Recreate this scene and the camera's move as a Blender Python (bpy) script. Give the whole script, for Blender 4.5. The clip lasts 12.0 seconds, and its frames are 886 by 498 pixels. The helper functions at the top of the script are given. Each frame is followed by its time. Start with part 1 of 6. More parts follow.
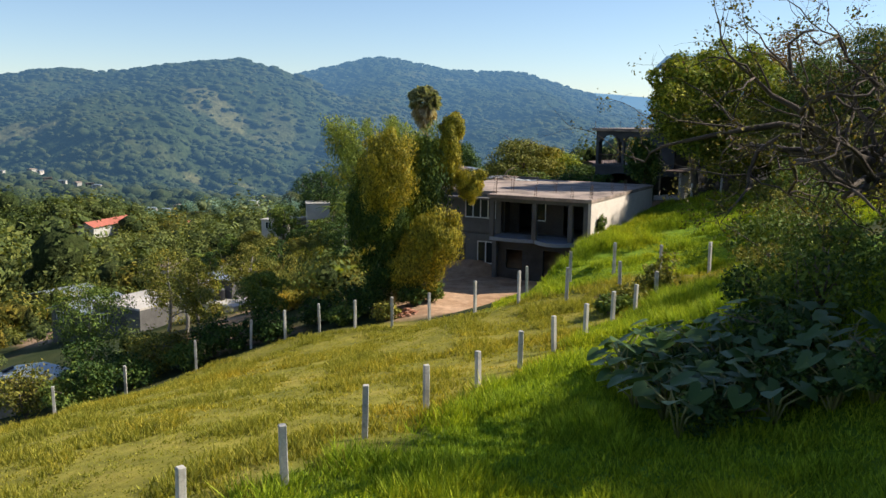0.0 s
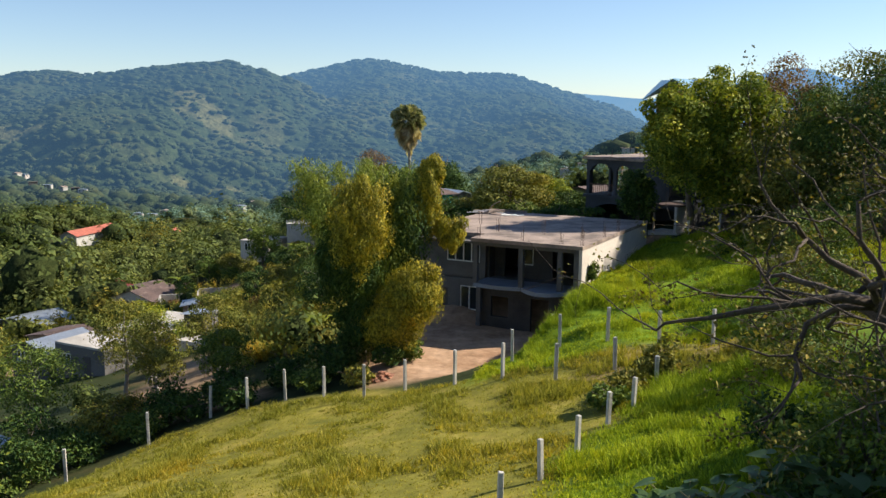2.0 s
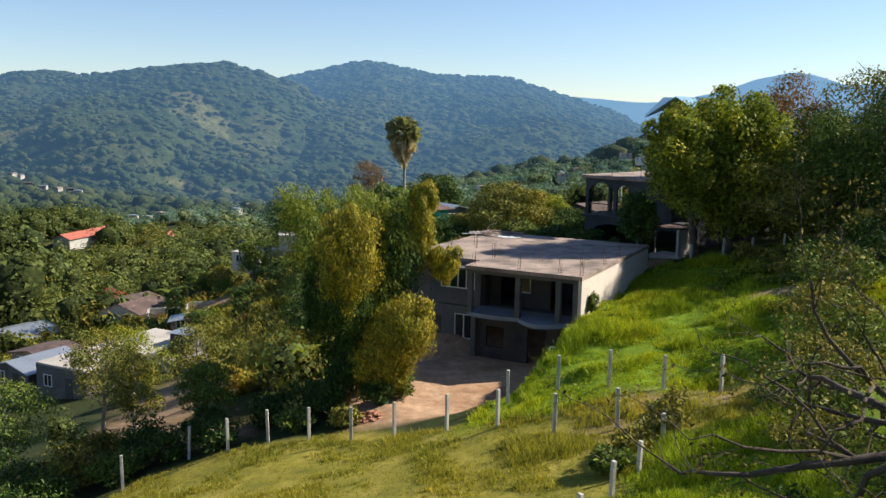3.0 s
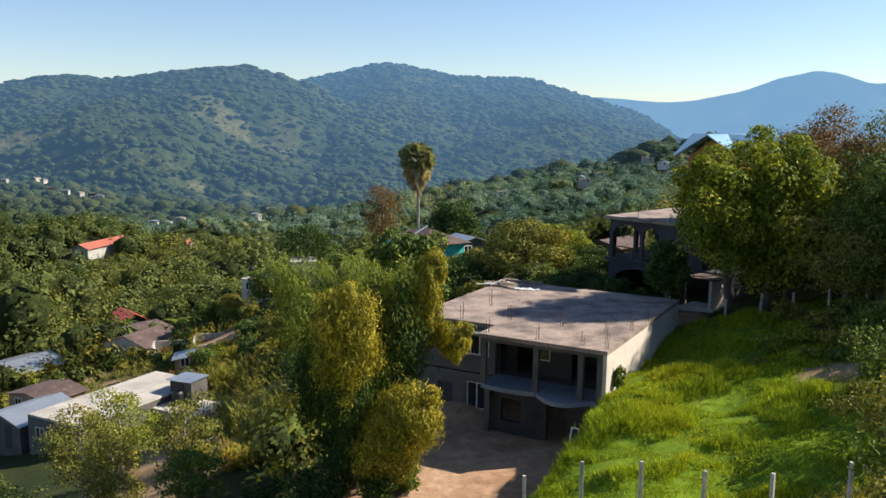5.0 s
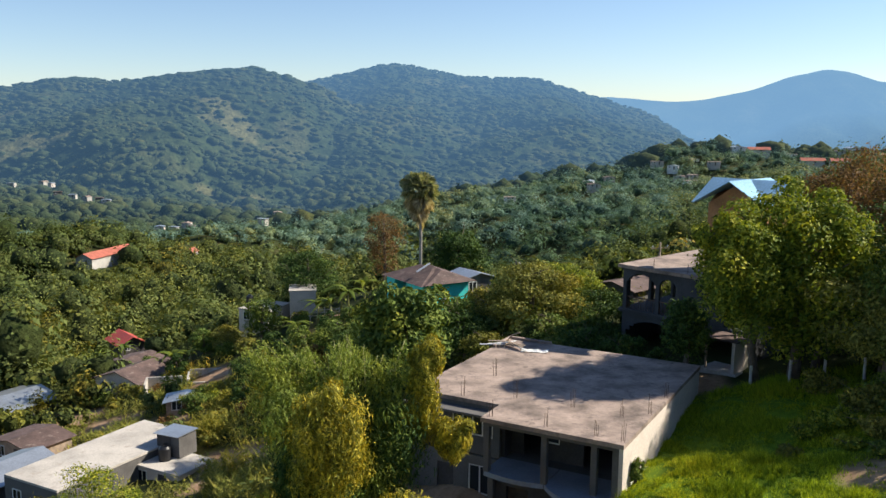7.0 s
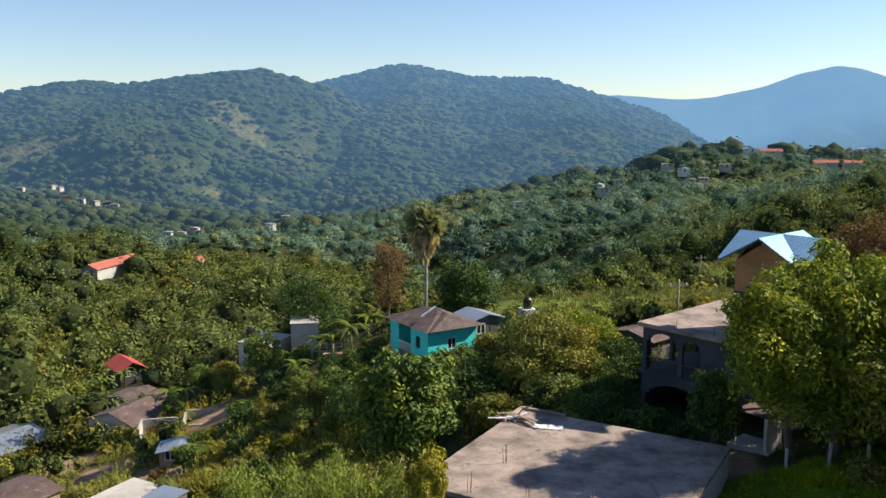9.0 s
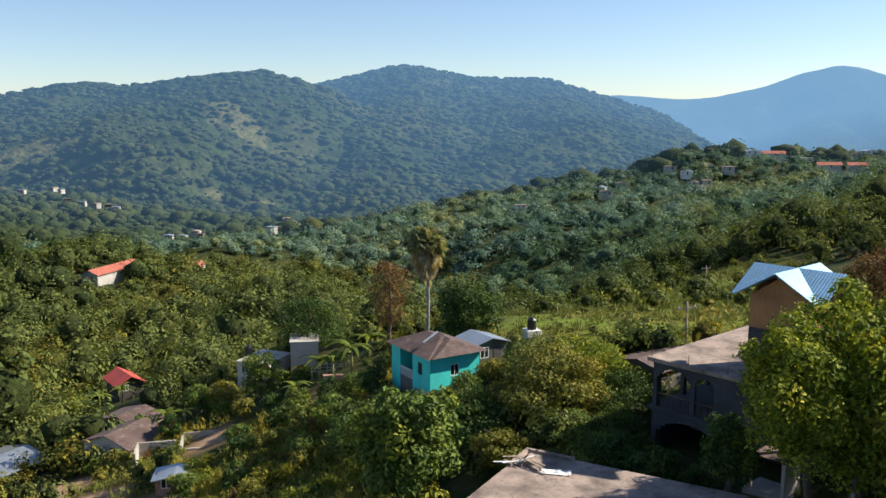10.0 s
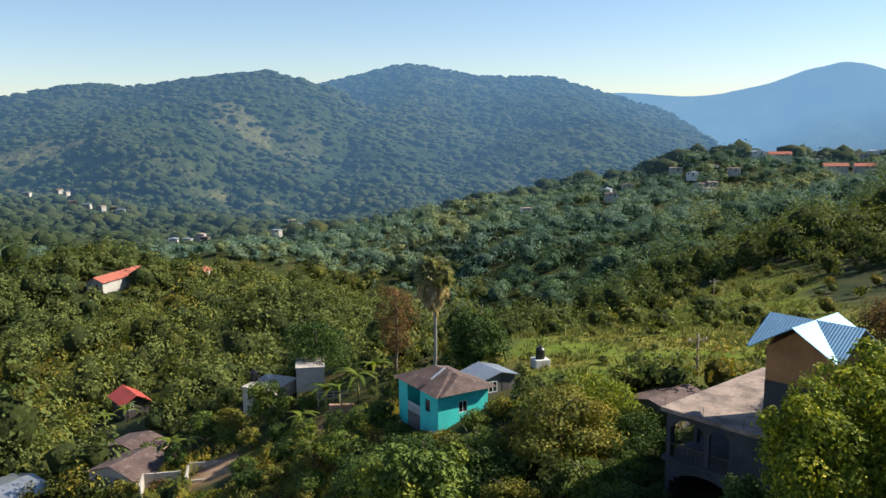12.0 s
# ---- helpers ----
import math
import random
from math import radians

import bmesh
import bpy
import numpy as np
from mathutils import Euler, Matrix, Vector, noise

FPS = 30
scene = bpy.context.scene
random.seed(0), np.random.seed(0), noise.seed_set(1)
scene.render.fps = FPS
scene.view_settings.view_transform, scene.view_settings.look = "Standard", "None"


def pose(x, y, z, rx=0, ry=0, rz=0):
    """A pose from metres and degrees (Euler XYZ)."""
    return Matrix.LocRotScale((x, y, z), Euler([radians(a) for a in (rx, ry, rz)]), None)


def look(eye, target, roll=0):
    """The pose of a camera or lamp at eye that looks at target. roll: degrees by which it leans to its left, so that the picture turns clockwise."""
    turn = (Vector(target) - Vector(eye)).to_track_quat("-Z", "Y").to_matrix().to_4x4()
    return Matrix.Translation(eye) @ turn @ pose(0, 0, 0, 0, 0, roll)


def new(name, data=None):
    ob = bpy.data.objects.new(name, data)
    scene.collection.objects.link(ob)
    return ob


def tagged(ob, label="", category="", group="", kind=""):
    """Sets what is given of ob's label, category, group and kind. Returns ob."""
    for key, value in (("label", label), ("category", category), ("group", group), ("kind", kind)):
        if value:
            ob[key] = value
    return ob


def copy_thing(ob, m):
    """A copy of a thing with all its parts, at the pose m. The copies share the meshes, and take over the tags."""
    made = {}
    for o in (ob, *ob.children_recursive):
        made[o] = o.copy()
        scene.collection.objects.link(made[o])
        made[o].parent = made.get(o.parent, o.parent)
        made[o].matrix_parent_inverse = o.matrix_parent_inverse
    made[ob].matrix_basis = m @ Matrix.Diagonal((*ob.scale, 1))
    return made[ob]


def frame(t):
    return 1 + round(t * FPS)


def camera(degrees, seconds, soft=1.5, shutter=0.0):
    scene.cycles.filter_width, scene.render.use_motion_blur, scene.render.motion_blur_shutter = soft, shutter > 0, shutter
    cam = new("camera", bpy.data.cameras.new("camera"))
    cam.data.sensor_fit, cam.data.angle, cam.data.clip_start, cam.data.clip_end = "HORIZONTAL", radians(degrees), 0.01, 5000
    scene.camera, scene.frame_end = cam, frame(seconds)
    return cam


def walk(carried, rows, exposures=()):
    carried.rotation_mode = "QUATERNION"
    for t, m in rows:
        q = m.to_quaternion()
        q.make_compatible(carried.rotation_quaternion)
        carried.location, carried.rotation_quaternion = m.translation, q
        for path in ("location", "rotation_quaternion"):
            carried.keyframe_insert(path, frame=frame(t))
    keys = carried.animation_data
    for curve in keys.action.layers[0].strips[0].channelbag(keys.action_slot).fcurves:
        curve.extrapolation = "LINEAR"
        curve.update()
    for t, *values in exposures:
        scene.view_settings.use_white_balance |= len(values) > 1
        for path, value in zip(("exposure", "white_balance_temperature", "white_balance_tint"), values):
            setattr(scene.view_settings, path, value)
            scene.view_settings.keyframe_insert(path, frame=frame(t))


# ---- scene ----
cam = camera(54.3, 12.0)
PATH = [
    (0, (0.017, -0.011, 11.714), (0.033, 1.965, 11.406), 0.7),
    (0.5, (0.165, 1.099, 12.187), (0.188, 3.075, 11.879), 0.7),
    (1, (0.317, 2.117, 12.717), (0.346, 4.093, 12.41), 0.7),
    (1.5, (0.515, 3.286, 13.288), (0.549, 5.263, 12.983), 0.7),
    (2, (0.652, 4.481, 13.984), (0.691, 6.457, 13.678), 0.6),
    (2.5, (0.712, 5.653, 14.567), (0.755, 7.629, 14.262), 0.7),
    (3, (0.859, 6.911, 15.153), (0.906, 8.887, 14.852), 1.0),
    (5, (1.468, 11.93, 18.016), (1.467, 13.907, 17.715), 0.7),
    (5.5, (1.588, 13.194, 18.824), (1.581, 15.171, 18.522), 0.7),
    (6, (1.704, 14.413, 19.586), (1.691, 16.39, 19.284), 0.6),
    (6.5, (1.814, 15.587, 20.327), (1.798, 17.564, 20.026), 0.5),
    (7, (1.907, 16.774, 21.055), (1.887, 18.751, 20.753), 0.5),
    (9, (2.109, 21.81, 24.298), (2.068, 23.787, 23.993), 0.1),
    (9.5, (2.065, 22.922, 25.202), (2.023, 24.898, 24.897), 0.0),
    (10, (1.989, 24.143, 26.065), (1.944, 26.119, 25.76), -0.0),
    (10.5, (1.883, 25.24, 26.93), (1.835, 27.216, 26.625), -0.2),
    (11, (1.777, 25.675, 27.694), (1.724, 27.65, 27.387), -0.3),
    (11.5, (1.753, 25.724, 28.428), (1.699, 27.7, 28.12), -0.3),
    (12, (1.73, 25.691, 29.104), (1.674, 27.666, 28.794), -0.3),
]
walk(cam, [(t, look(eye, target, roll)) for t, eye, target, roll in PATH])

# ---- light ----
SUN_AZ, SUN_EL = 76.0, 37.0          # degrees clockwise from +y, and above the horizon
world = bpy.data.worlds.new("sky")
scene.world = world
world.use_nodes = True
wn, wl = world.node_tree.nodes, world.node_tree.links
sky = wn.new("ShaderNodeTexSky")
sky.sky_type = "NISHITA"
sky.sun_disc = False
sky.sun_elevation, sky.sun_rotation = radians(SUN_EL), radians(SUN_AZ)
sky.altitude, sky.air_density, sky.dust_density, sky.ozone_density = 900, 1.0, 0.3, 2.5
wn["Background"].inputs["Strength"].default_value = 0.085
air = wn.new("ShaderNodeMix")
air.data_type, air.blend_type = "RGBA", "MULTIPLY"
air.inputs[0].default_value, air.inputs[7].default_value = 1.0, (0.93, 0.955, 1.02, 1)
wl.new(sky.outputs[0], air.inputs[6])
wl.new(air.outputs[2], wn["Background"].inputs["Color"])
sun = new("sun", bpy.data.lights.new("sun", "SUN"))
sun.data.energy, sun.data.angle, sun.data.color = 5.0, radians(0.55), (1.0, 0.93, 0.80)
toward = Vector((math.sin(radians(SUN_AZ)) * math.cos(radians(SUN_EL)), math.cos(radians(SUN_AZ)) * math.cos(radians(SUN_EL)), math.sin(radians(SUN_EL))))
sun.matrix_world = look(toward * 100, (0, 0, 0))
scene.view_settings.exposure = 0.75


# ---- materials ----
def tint(c, k):
    return (min(1, c[0] * k), min(1, c[1] * k), min(1, c[2] * k), 1)


def nodes_of(name):
    m = bpy.data.materials.new(name)
    m.use_nodes = True
    nt = m.node_tree
    return m, nt.nodes, nt.links, nt.nodes["Principled BSDF"]


def ramp(nodes, stops):
    r = nodes.new("ShaderNodeValToRGB")
    e = r.color_ramp.elements
    while len(e) < len(stops):
        e.new(0.5)
    for el, (p, c) in zip(e, stops):
        el.position, el.color = p, c if len(c) == 4 else (*c, 1)
    return r


def noise_tex(nodes, links, coord, scale, detail=4.0, rough=0.55):
    n = nodes.new("ShaderNodeTexNoise")
    n.inputs["Scale"].default_value, n.inputs["Detail"].default_value, n.inputs["Roughness"].default_value = scale, detail, rough
    links.new(coord, n.inputs["Vector"])
    return n


def mix(nodes, links, fac, a, b, kind="MIX"):
    m = nodes.new("ShaderNodeMix")
    m.data_type, m.blend_type = "RGBA", kind
    for sock, v in ((m.inputs[0], fac), (m.inputs[6], a), (m.inputs[7], b)):
        if hasattr(v, "is_linked"):
            links.new(v, sock)
        elif isinstance(v, (int, float)):
            sock.default_value = v
        else:
            sock.default_value = v if len(v) == 4 else (*v, 1)
    return m.outputs[2]


def surface(name, base, dark=0.6, light=1.25, scale=0.6, fine=9.0, rough=0.8, bump=0.25, metal=0.0, stain=None, depth=0.03):
    """A weathered solid surface: broad stains, fine grain and relief, in metres of the world."""
    m, n, l, b = nodes_of(name)
    co = n.new("ShaderNodeNewGeometry").outputs["Position"]
    big, small = noise_tex(n, l, co, scale, 5), noise_tex(n, l, co, fine, 6, 0.65)
    r = ramp(n, [(0.3, tint(base, dark)), (0.52, tint(base, 1.0)), (0.75, tint(base, light))])
    l.new(big.outputs[0], r.inputs[0])
    g = ramp(n, [(0.25, (0.62, 0.62, 0.62)), (0.7, (1.12, 1.12, 1.12))])
    l.new(small.outputs[0], g.inputs[0])
    col = mix(n, l, 0.8, r.outputs[0], g.outputs[0], "MULTIPLY")
    if stain:
        spots = noise_tex(n, l, co, scale * 2.7, 7, 0.7)
        k = ramp(n, [(0.55, (0, 0, 0)), (0.68, (1, 1, 1))])
        l.new(spots.outputs[0], k.inputs[0])
        col = mix(n, l, k.outputs[0], col, stain)
    l.new(col, b.inputs["Base Color"])
    b.inputs["Roughness"].default_value, b.inputs["Metallic"].default_value = rough, metal
    bp = n.new("ShaderNodeBump")
    bp.inputs["Strength"].default_value, bp.inputs["Distance"].default_value = bump, depth
    l.new(small.outputs[0], bp.inputs["Height"])
    l.new(bp.outputs[0], b.inputs["Normal"])
    return m


def foliage(name, low, mid, high, glow=0.13, rough=0.65, spec=0.12, warm=1.0):
    """Leaves: each its own tone, the tree's own tone on top, some light let through."""
    m, n, l, b = nodes_of(name)
    geo = n.new("ShaderNodeNewGeometry")
    r = ramp(n, [(0.0, low), (0.5, mid), (1.0, high)])
    l.new(geo.outputs["Random Per Island"], r.inputs[0])
    at = n.new("ShaderNodeAttribute")
    at.attribute_name = "tone"
    patch = ramp(n, [(0.0, (0.7, 0.78, 0.68)), (0.45, (1, 1, 1)), (0.75, (1.35, 1.16, 0.75)), (1.0, (1.9, 1.25, 0.7))])
    l.new(at.outputs["Fac"], patch.inputs[0])
    col = mix(n, l, warm, r.outputs[0], patch.outputs[0], "MULTIPLY")
    l.new(col, b.inputs["Base Color"])
    b.inputs["Roughness"].default_value, b.inputs["Specular IOR Level"].default_value = rough, spec
    t = n.new("ShaderNodeBsdfTranslucent")
    l.new(mix(n, l, 1.0, col, (1.25, 1.2, 0.55), "MULTIPLY"), t.inputs["Color"])
    ms = n.new("ShaderNodeMixShader")
    ms.inputs[0].default_value = glow
    l.new(b.outputs[0], ms.inputs[1])
    l.new(t.outputs[0], ms.inputs[2])
    l.new(ms.outputs[0], n["Material Output"].inputs["Surface"])
    return m


def canopy(name, low, mid, high, scale, broad, depth):
    """Tree crowns seen from far: noise paints clumps as lit leaf and dark gap, the tree's own tone on top."""
    m, n, l, b = nodes_of(name)
    co = n.new("ShaderNodeNewGeometry").outputs["Position"]
    clump, field = noise_tex(n, l, co, scale, 6, 0.72), noise_tex(n, l, co, broad, 3)
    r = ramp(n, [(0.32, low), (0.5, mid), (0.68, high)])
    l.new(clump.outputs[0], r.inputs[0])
    at = n.new("ShaderNodeAttribute")
    at.attribute_name = "tone"
    patch = ramp(n, [(0.0, (0.7, 0.78, 0.72)), (0.45, (1, 1, 1)), (0.75, (1.35, 1.16, 0.8)), (1.0, (1.8, 1.25, 0.75))])
    l.new(at.outputs["Fac"], patch.inputs[0])
    col = mix(n, l, 1.0, r.outputs[0], patch.outputs[0], "MULTIPLY")
    g = ramp(n, [(0.35, (0.85, 0.92, 0.95)), (0.65, (1.2, 1.08, 0.9))])
    l.new(field.outputs[0], g.inputs[0])
    l.new(mix(n, l, 1.0, col, g.outputs[0], "MULTIPLY"), b.inputs["Base Color"])
    b.inputs["Roughness"].default_value, b.inputs["Specular IOR Level"].default_value = 0.95, 0.05
    bp = n.new("ShaderNodeBump")
    bp.inputs["Strength"].default_value, bp.inputs["Distance"].default_value = 1.0, depth
    l.new(clump.outputs[0], bp.inputs["Height"])
    l.new(bp.outputs[0], b.inputs["Normal"])
    return m


def haze_glow(m, near, far, colour, top):
    """Haze put in as emission: a bluish glow over the far backdrop, by its distance north."""
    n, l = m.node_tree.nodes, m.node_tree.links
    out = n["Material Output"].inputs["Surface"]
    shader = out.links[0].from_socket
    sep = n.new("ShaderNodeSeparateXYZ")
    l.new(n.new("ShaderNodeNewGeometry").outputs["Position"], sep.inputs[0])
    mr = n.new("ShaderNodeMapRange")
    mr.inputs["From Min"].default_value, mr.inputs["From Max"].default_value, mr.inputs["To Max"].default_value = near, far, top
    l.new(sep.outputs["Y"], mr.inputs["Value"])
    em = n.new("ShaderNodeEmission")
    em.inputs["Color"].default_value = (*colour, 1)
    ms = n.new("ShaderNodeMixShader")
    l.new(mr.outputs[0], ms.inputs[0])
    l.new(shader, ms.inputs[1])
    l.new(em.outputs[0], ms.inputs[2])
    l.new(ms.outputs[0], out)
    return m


# Grey lowered to put the shaded house front's tone into the colour.
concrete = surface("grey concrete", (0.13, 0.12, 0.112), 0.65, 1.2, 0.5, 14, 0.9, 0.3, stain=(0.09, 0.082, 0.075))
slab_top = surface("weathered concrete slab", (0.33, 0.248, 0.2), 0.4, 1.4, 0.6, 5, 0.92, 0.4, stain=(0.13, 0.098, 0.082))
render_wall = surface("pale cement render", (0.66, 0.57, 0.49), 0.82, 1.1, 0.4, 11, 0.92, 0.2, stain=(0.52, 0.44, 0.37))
pale_slab = surface("sun-bleached concrete slab", (0.52, 0.47, 0.41), 0.7, 1.15, 0.4, 7, 0.9, 0.25, stain=(0.36, 0.31, 0.26))
# Deep shade on the arched house is put into this dark concrete.
shade_concrete = surface("concrete coloured for deep shade", (0.058, 0.059, 0.064), 0.6, 1.4, 0.5, 12, 0.95, 0.3, stain=(0.045, 0.048, 0.047))
# Block tone lowered so the shade in recesses is in the colour.
dark_block = surface("bare blocks darkened for shade", (0.07, 0.06, 0.055), 0.65, 1.25, 0.8, 10, 0.95, 0.35)
tile_floor = surface("bluish balcony floor", (0.22, 0.25, 0.30), 0.85, 1.1, 0.8, 12, 0.6, 0.1)
white_paint = surface("white paint", (0.75, 0.73, 0.69), 0.8, 1.06, 0.8, 10, 0.6, 0.1)
post_mat = surface("old concrete post", (0.52, 0.48, 0.43), 0.6, 1.2, 1.5, 25, 0.9, 0.3, stain=(0.3, 0.28, 0.24))
post_red = surface("red painted post top", (0.3, 0.1, 0.07), 0.7, 1.2, 2, 25, 0.8, 0.2)
teal = surface("turquoise paint", (0.05, 0.68, 0.62), 0.9, 1.1, 0.6, 9, 0.7, 0.12, stain=(0.08, 0.54, 0.5))
rust_roof = surface("rusted sheet roof", (0.115, 0.072, 0.06), 0.55, 1.4, 0.7, 6, 0.8, 0.3, stain=(0.21, 0.16, 0.135))
metal_roof = surface("galvanised sheet", (0.52, 0.55, 0.58), 0.85, 1.1, 0.5, 8, 0.38, 0.15, 0.7)
blue_sheet = surface("blue painted sheet", (0.30, 0.50, 0.66), 0.92, 1.08, 0.5, 8, 0.55, 0.08, 0.8)
orange_wall = surface("raw brick and plywood wall", (0.42, 0.2, 0.085), 0.75, 1.2, 0.8, 9, 0.85, 0.2)
red_tile = surface("red clay roof", (0.42, 0.12, 0.075), 0.75, 1.2, 0.5, 6, 0.8, 0.25)
pale_far = surface("sun-bleached paint", (0.46, 0.43, 0.38), 0.8, 1.1, 0.3, 3, 0.8, 0.1)
tarp_red = surface("red tarpaulin roof", (0.62, 0.09, 0.05), 0.85, 1.15, 0.5, 6, 0.5, 0.1)
dirt = surface("bare earth", (0.46, 0.27, 0.17), 0.7, 1.25, 0.4, 7, 0.97, 0.5, depth=0.06)
timber = surface("grey timber", (0.33, 0.25, 0.18), 0.6, 1.3, 1.5, 18, 0.85, 0.3)
iron = surface("rusty iron", (0.12, 0.075, 0.055), 0.7, 1.3, 3, 30, 0.7, 0.2, 0.5)
black_tank = surface("black plastic", (0.02, 0.02, 0.022), 0.9, 1.2, 2, 20, 0.4, 0.05)
dark_bark = surface("dark crooked bark", (0.085, 0.06, 0.042), 0.55, 1.4, 2.0, 22, 0.95, 0.6, depth=0.05)
bark = surface("brown bark", (0.16, 0.12, 0.09), 0.55, 1.4, 2.0, 22, 0.95, 0.6, depth=0.05)
pale_bark = surface("pale grey bark", (0.30, 0.27, 0.23), 0.55, 1.3, 2.0, 22, 0.95, 0.5, depth=0.04)
glass = surface("dark window glass", (0.02, 0.025, 0.03), 0.9, 1.1, 1, 9, 0.08, 0.0)
# Darkness of rooms and doorways is put into this base colour.
dark_room = surface("interior coloured dark as unlit", (0.08, 0.07, 0.065), 0.8, 1.2, 1, 9, 0.95, 0.1)

leaf_mid = foliage("mid green leaves", (0.05, 0.085, 0.02), (0.115, 0.168, 0.035), (0.215, 0.262, 0.052))
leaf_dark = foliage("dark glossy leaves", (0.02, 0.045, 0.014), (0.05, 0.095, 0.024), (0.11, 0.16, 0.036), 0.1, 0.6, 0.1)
leaf_olive = foliage("olive leaves", (0.085, 0.095, 0.024), (0.19, 0.192, 0.038), (0.32, 0.285, 0.06))
leaf_lime = foliage("sunny yellow-green leaves", (0.06, 0.095, 0.014), (0.19, 0.24, 0.028), (0.42, 0.42, 0.052), 0.28, 0.6, 0.15)
leaf_browning = foliage("browning olive leaves", (0.045, 0.045, 0.014), (0.12, 0.11, 0.028), (0.27, 0.235, 0.05), 0.1)
leaf_rust = foliage("rust-brown leaves", (0.090, 0.060, 0.030), (0.195, 0.112, 0.053), (0.300, 0.180, 0.075), 0.25)
bamboo_leaf = foliage("golden bamboo leaves", (0.1, 0.105, 0.014), (0.3, 0.28, 0.03), (0.58, 0.47, 0.05), 0.16, 0.55, 0.2, 0.5)
bamboo_green = foliage("grey-green bamboo plumes", (0.09, 0.13, 0.026), (0.22, 0.275, 0.052), (0.36, 0.41, 0.1), 0.24)
palm_leaf = foliage("palm fronds", (0.1, 0.125, 0.06), (0.26, 0.27, 0.14), (0.5, 0.48, 0.29), 0.25, warm=0.3)
palm_dry = foliage("dry palm skirt", (0.26, 0.2, 0.11), (0.44, 0.35, 0.21), (0.6, 0.5, 0.33), 0.35, warm=0.4)
banana_leaf = foliage("banana leaves", (0.05, 0.08, 0.015), (0.12, 0.17, 0.03), (0.24, 0.27, 0.06), 0.4)
big_leaf = foliage("broad elephant-ear leaves", (0.025, 0.055, 0.016), (0.055, 0.105, 0.028), (0.14, 0.2, 0.06), 0.2, 0.45, 0.2)
grass_gold = foliage("yellowing pasture grass", (0.13, 0.14, 0.022), (0.27, 0.262, 0.04), (0.44, 0.385, 0.075), 0.4, 0.7, 0.1, 0.55)
grass_lush = foliage("lush green grass", (0.1, 0.155, 0.012), (0.25, 0.34, 0.022), (0.46, 0.53, 0.045), 0.3, 0.65, 0.1, 0.6)
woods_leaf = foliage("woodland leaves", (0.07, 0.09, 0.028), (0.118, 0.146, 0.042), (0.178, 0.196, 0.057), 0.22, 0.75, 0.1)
# Haze over the farther slopes is tinted into these paler, bluer leaf colours.
far_haze_leaf = foliage("haze-tinted far leaves", (0.115, 0.19, 0.16), (0.15, 0.235, 0.192), (0.195, 0.28, 0.22), 0.2, 0.85, 0.1)
mid_haze_leaf = foliage("haze-tinted hillside leaves", (0.11, 0.175, 0.105), (0.15, 0.225, 0.13), (0.2, 0.275, 0.155), 0.2, 0.8, 0.1)
# Crown hearts are coloured darker than their sprays, as shade inside the crowns.
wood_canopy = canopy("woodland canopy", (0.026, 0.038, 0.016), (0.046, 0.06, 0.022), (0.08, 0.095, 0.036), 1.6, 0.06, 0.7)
# Haze tint here too, in bluer tones than the nearer hearts.
far_haze_canopy = canopy("haze-tinted far canopy", (0.04, 0.068, 0.05), (0.07, 0.11, 0.078), (0.11, 0.15, 0.1), 0.9, 0.05, 1.0)
# Hill and valley leaves carry the haze as a share of blue emission.
hill_leaf = haze_glow(canopy("hill canopy", (0.028, 0.042, 0.02), (0.046, 0.061, 0.026), (0.07, 0.083, 0.034), 0.16, 0.02, 2.0), 520, 2300, (0.125, 0.265, 0.46), 0.50)
vale_leaf = haze_glow(foliage("valley woodland leaves", (0.045, 0.063, 0.034), (0.068, 0.092, 0.042), (0.1, 0.125, 0.052), 0.15, 0.9, 0.05), 520, 2300, (0.125, 0.265, 0.46), 0.50)
meadow_grass = foliage("rough meadow grass blades", (0.1, 0.12, 0.04), (0.165, 0.185, 0.062), (0.25, 0.25, 0.1), 0.25, 0.8, 0.1, 0.4)


